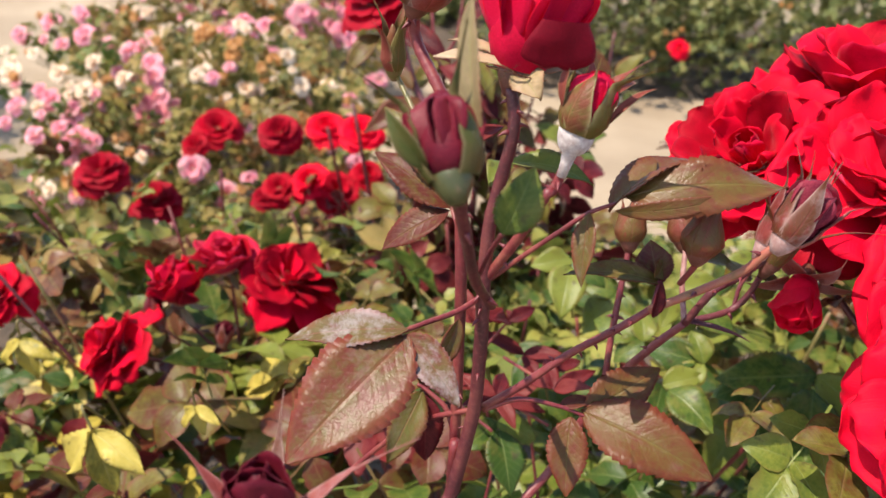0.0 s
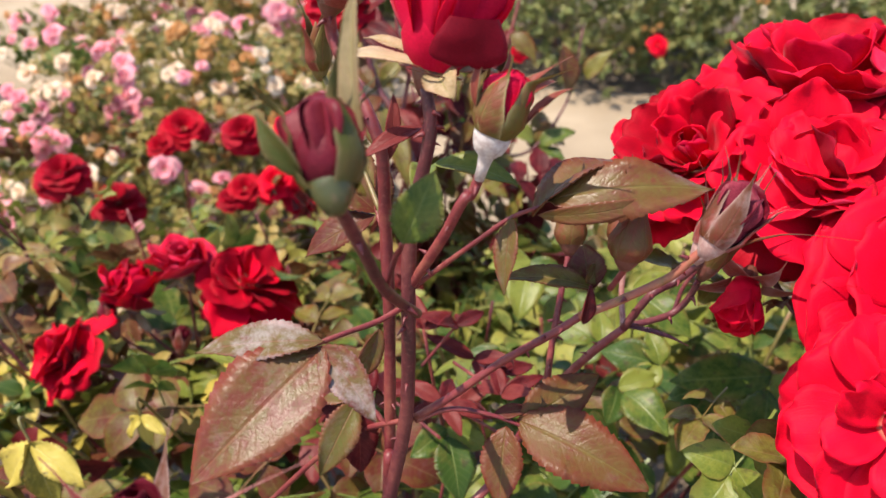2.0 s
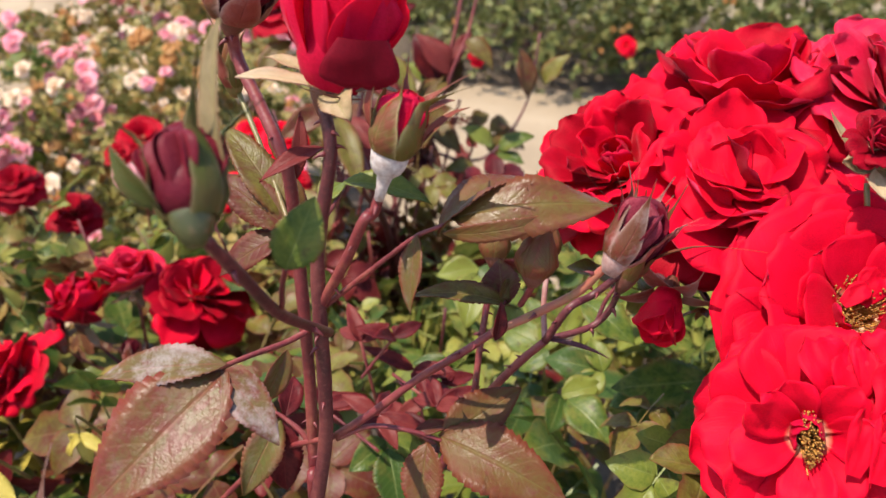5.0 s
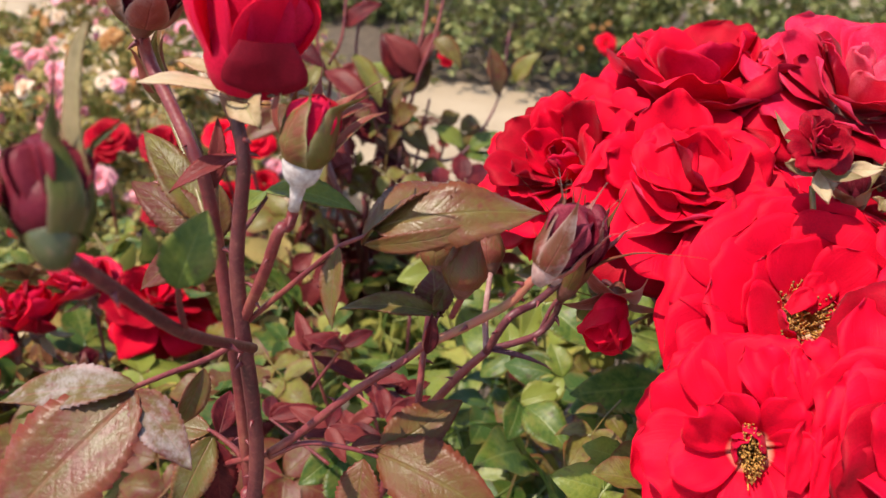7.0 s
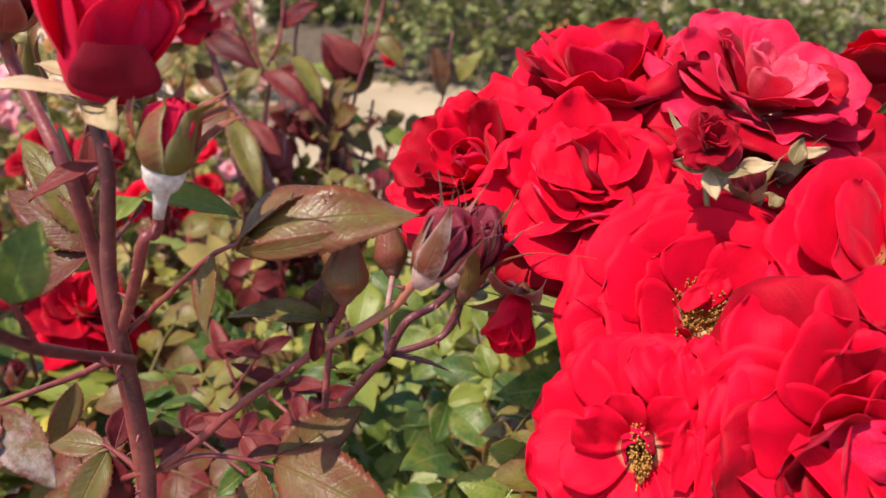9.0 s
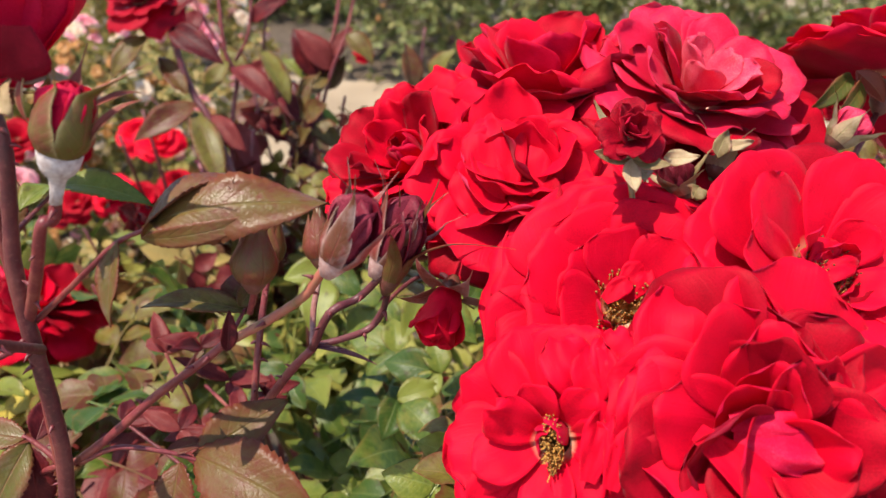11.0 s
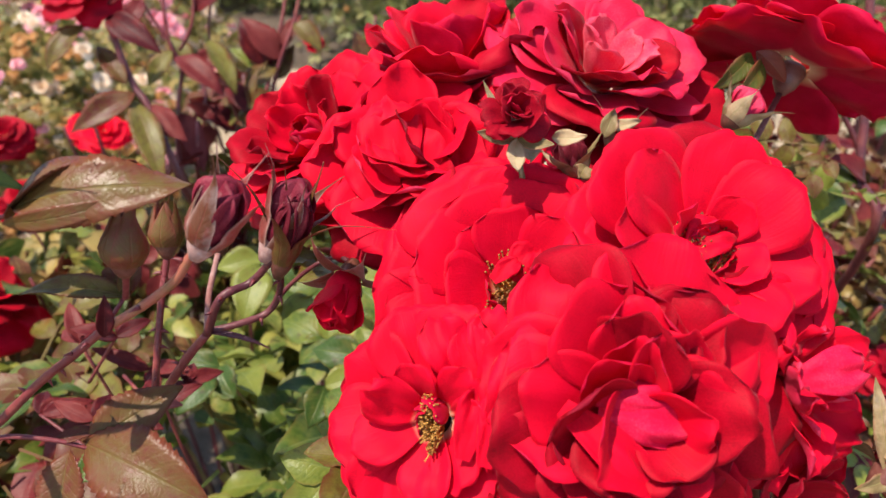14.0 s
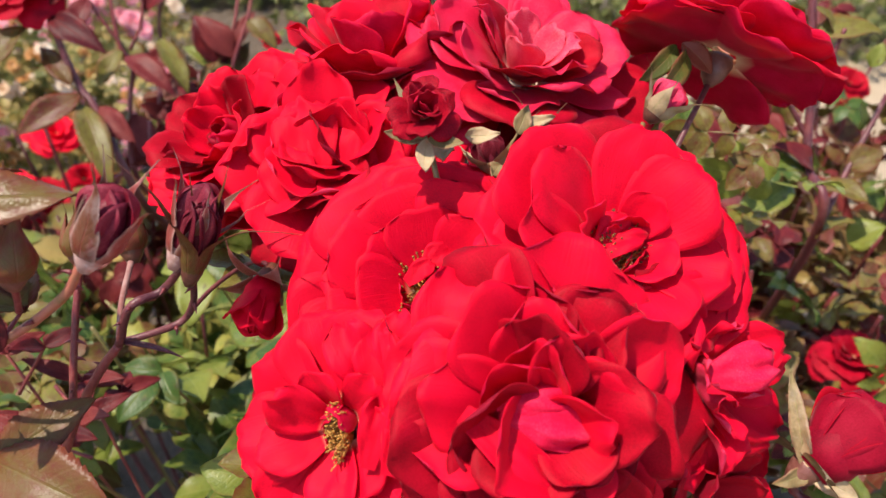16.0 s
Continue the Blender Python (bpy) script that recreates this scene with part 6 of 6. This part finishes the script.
for b0, t0, w0, mt, sd in (((0.089, 1.055, 0.872), (0.049, 1.083, 0.934), 0.045, RED_LEAF, 500), ((0.097, 1.059, 0.879), (0.131, 1.080, 0.941), 0.03, RED_LEAF, 501), ((0.089, 1.061, 0.862), (0.034, 1.074, 0.897), 0.036, GREEN, 502), ((0.097, 1.056, 0.855), (0.124, 1.069, 0.901), 0.03, BRONZE, 503), ((0.220, 1.086, 0.844), (0.206, 1.116, 0.914), 0.036, BRONZE, 504), ((0.066, 1.027, 0.840), (0.029, 0.991, 0.813), 0.036, BRONZE, 505), ((0.074, 1.019, 0.827), (0.120, 0.976, 0.800), 0.038, BRONZE, 506), ((0.180, 1.049, 0.775), (0.228, 1.051, 0.805), 0.034, GREEN, 507)):
    leaflet(tall, b0, t0, (-0.3 + 0.15 * (sd % 5), -0.45, 0.85), w0, mt, 0.35, 0.3, 0.12, sd)
for b0, t0, w0, mt, sd in (((0.172, 1.051, 0.778), (0.122, 1.061, 0.808), 0.034, GREEN, 508), ((0.176, 1.045, 0.767), (0.215, 1.020, 0.770), 0.03, GREEN, 509), ((0.146, 1.020, 0.760), (0.098, 1.001, 0.759), 0.034, BRONZE, 510), ((0.051, 0.995, 0.803), (-0.002, 1.008, 0.838), 0.036, RED_LEAF, 511), ((-0.008, 1.012, 0.884), (-0.038, 1.037, 0.921), 0.034, BRONZE, 512), ((-0.001, 1.008, 0.877), (0.029, 1.025, 0.911), 0.03, RED_LEAF, 513), ((0.051, 0.991, 0.797), (0.082, 0.948, 0.767), 0.036, RED_LEAF, 514), ((0.248, 1.114, 0.857), (0.277, 1.118, 0.907), 0.034, BRONZE, 515)):
    leaflet(tall, b0, t0, (-0.3 + 0.15 * (sd % 5), -0.45, 0.85), w0, mt, 0.35, 0.3, 0.12, sd)
cane(tall, [(0.14, 1.12, 0.03), (0.15, 1.12, 0.6), (0.066, 1.013, 0.736), (0.089, 1.061, 0.862), (0.108, 1.080, 0.936), (0.118, 1.108, 1.006)], 0.0042, 0.0024, CANE_RED, "cane", "", 2, 520)
cane(tall, [(0.074, 1.027, 0.782), (0.130, 1.034, 0.762), (0.176, 1.049, 0.775), (0.222, 1.093, 0.837), (0.236, 1.133, 0.927)], 0.003, 0.002, CANE, "cane", "", 2, 521)
# dark upright canes and single leaflets of the sparse bush
cane(sparse, [(0.80, 0.80, 0.03), (0.74, 0.74, 0.5), (0.631, 0.535, 0.886), (0.621, 0.561, 0.944), (0.621, 0.587, 1.006), (0.613, 0.620, 1.095)], 0.0055, 0.004, CANE, "cane", "", 2, 450)
cane(sparse, [(0.623, 0.571, 0.961), (0.603, 0.580, 0.989), (0.584, 0.586, 1.011)], 0.0028, 0.002, CANE, "cane", "", 2, 451)
cane(sparse, [(0.622, 0.587, 1.006), (0.631, 0.587, 1.028), (0.637, 0.589, 1.053)], 0.0028, 0.002, CANE_RED, "cane", "", 2, 452)
cane(sparse, [(0.631, 0.535, 0.886), (0.669, 0.569, 0.934), (0.713, 0.606, 0.989)], 0.0036, 0.0026, CANE, "cane", "", 2, 453)
for b0, t0, w0, mt, sd in (((0.620, 0.600, 1.045), (0.670, 0.585, 1.057), 0.03, BRONZE, 460), ((0.627, 0.558, 0.941), (0.584, 0.559, 0.967), 0.024, RED_LEAF, 461), ((0.631, 0.550, 0.928), (0.652, 0.515, 0.937), 0.032, BRONZE, 462), ((0.619, 0.559, 0.940), (0.565, 0.553, 0.952), 0.024, GREEN, 463), ((0.631, 0.535, 0.886), (0.645, 0.516, 0.916), 0.03, BRONZE, 464), ((0.613, 0.562, 0.923), (0.552, 0.536, 0.900), 0.036, GREEN, 465), ((0.669, 0.569, 0.934), (0.696, 0.565, 0.955), 0.03, BRONZE, 466), ((0.579, 0.581, 0.983), (0.585, 0.551, 0.975), 0.018, RED_LEAF, 467), ((0.688, 0.594, 0.961), (0.686, 0.598, 0.986), 0.016, GREEN, 468),):
    leaflet(sparse, b0, t0, (-0.3 + 0.15 * (sd % 5), -0.45, 0.85), w0, mt, 0.35, 0.3, 0.12, sd)
for b0, t0, w0, mt, sd in (((0.660, 0.528, 0.883), (0.679, 0.515, 0.907), 0.034, GREEN, 469), ((0.566, 0.528, 0.893), (0.570, 0.498, 0.883), 0.02, BRONZE, 470), ((0.700, 0.622, 1.010), (0.707, 0.622, 1.032), 0.018, GREEN, 471), ((0.636, 0.597, 1.046), (0.617, 0.602, 1.068), 0.02, BRONZE, 472),):
    leaflet(sparse, b0, t0, (-0.3 + 0.15 * (sd % 5), -0.45, 0.85), w0, mt, 0.35, 0.3, 0.12, sd)
stub = thing("dead_cane", (0.747, 0.557, 0.494)[:2] + (0.03,), "pale dead cane standing in the rose bed", "dead stem")
cane(stub, [(0.747, 0.557, 0.494)[:2] + (0.03,), (0.751, 0.655, 0.655), (0.744, 0.717, 0.752)], 0.008, 0.006, SEPAL_PALE, "cane", "", 0, 8, 7)
round_bush("rose_bush", 1.12, 1.55, 0.5, 0.42, 0.86, 260, 260, BRONZE_STUFF, "rose bush with brown and bronze leaves", [(LOW_RED, 3, 0.7, 0.9)])
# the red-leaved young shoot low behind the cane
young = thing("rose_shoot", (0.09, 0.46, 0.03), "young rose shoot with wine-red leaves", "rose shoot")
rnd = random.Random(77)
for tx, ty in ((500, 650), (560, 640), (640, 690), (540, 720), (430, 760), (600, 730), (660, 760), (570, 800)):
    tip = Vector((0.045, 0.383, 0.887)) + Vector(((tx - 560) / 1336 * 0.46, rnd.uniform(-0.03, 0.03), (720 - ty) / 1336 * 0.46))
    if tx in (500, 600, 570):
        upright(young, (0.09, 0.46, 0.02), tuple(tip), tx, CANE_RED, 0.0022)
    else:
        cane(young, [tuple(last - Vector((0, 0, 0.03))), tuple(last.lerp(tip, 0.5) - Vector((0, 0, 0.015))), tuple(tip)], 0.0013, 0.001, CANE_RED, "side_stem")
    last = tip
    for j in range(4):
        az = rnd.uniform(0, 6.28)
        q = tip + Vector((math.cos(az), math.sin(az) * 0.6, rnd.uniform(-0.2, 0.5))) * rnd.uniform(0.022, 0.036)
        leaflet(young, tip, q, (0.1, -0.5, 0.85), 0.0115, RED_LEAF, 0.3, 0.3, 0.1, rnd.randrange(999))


PINK_NAME = round_bush("rose_bush", -0.68, 2.1, 0.5, 0.6, 0.74, 300, 1000, OLIVE_STUFF, "pink rose bush covered in pink, cream and withered blooms", [(LOW_PINK, 84, 0.45, 1.4), (LOW_CREAM, 90, 0.45, 1.2), (LOW_WITHER, 110, 0.8, 1.5)]).name
pink = [o for o in scene.objects if o.name == PINK_NAME][0]
rnd = random.Random(9)
for k, at in enumerate(((-1.063, 1.862, 0.522), (-1.093, 1.792, 0.502), (-1.041, 1.933, 0.546), (-1.028, 2.086, 0.609), (-0.982, 1.768, 0.461), (-0.953, 1.951, 0.576), (-1.033, 1.851, 0.504), (-0.973, 1.835, 0.476), (-1.111, 1.958, 0.588), (-1.180, 2.033, 0.617), (-1.124, 2.101, 0.634), (-1.139, 1.882, 0.556), (-1.072, 2.169, 0.652), (-1.016, 1.710, 0.460), (-0.947, 1.865, 0.527))):
    upright(pink, (-0.75, 2.1, 0.2), tuple(Vector(at) - Vector((0, 0, 0.02))), 900 + k, CANE_GREEN, 0.004)
    low_bloom(pink, at, (-0.3, -0.6, 0.8), (LOW_PINK, LOW_PINK, LOW_CREAM)[k % 3][k % 3], 0.75 + 0.16 * (k % 4), k * 1.1)
    for j in range(2):
        q = Vector(at) + Vector((rnd.uniform(-0.06, 0.06), rnd.uniform(-0.06, 0.06), rnd.uniform(-0.06, 0.02)))
        low_bloom(pink, tuple(q), (-0.3, -0.6, 0.8), (LOW_CREAM, LOW_PINK, LOW_WITHER)[(k + j) % 3][j], rnd.uniform(0.5, 0.9), k + j)
    for j in range(5):
        q = Vector(at) + Vector((rnd.uniform(-0.07, 0.1), rnd.uniform(-0.06, 0.06), rnd.uniform(-0.1, -0.01)))
        part("leaf", LEAF_GREEN[(k + j) % 5], pink, leaf_pose(q, rnd, 40, rnd.uniform(0.5, 0.8)))
# added bush outside the view, only its shadow reaches the visible path
round_bush("rose_bush", -2.35, 2.75, 0.5, 0.5, 0.95, 305, 800, DEEP_STUFF, "green rose bush out of view, added to shade the sandy path")
round_bush("rose_bush", -0.95, 3.4, 0.78, 0.6, 0.72, 310, 1000, OLIVE_STUFF, "pink rose bush covered in pink, cream and withered blooms", [(LOW_PINK, 90, 0.55, 1.7), (LOW_CREAM, 90, 0.55, 1.5), (LOW_WITHER, 95, 0.8, 1.5)])
for k, (cx, cy, rx, ry, h) in enumerate(((0.75, 4.1, 0.75, 0.6, 0.95), (-0.35, 5.0, 0.5, 0.4, 0.7), (1.75, 4.0, 0.8, 0.6, 1.0), (2.9, 4.2, 0.9, 0.7, 1.0), (0.3, 5.4, 0.9, 0.7, 1.0), (-3.4, 6.0, 1.2, 0.8, 1.1), (4.2, 4.4, 1.0, 0.7, 1.0), (-1.6, 6.6, 1.2, 0.8, 1.1))):
    hb = round_bush("rose_bush", cx, cy, rx, ry, h, 320 + k, 1500, DEEP_STUFF, "dense green rose bush beyond the sandy path", [(LOW_RED, 2, 0.7, 0.9), (LOW_WITHER, 14, 0.6, 1.0)], LEAVES_FAR, 1.15, low=0.04)
    if k == 0:
        low_bloom(hb, (0.997, 3.369, 0.328), (0, -0.7, 0.7), LOW_RED[1], 1.2, 0.0, "single scarlet bloom")
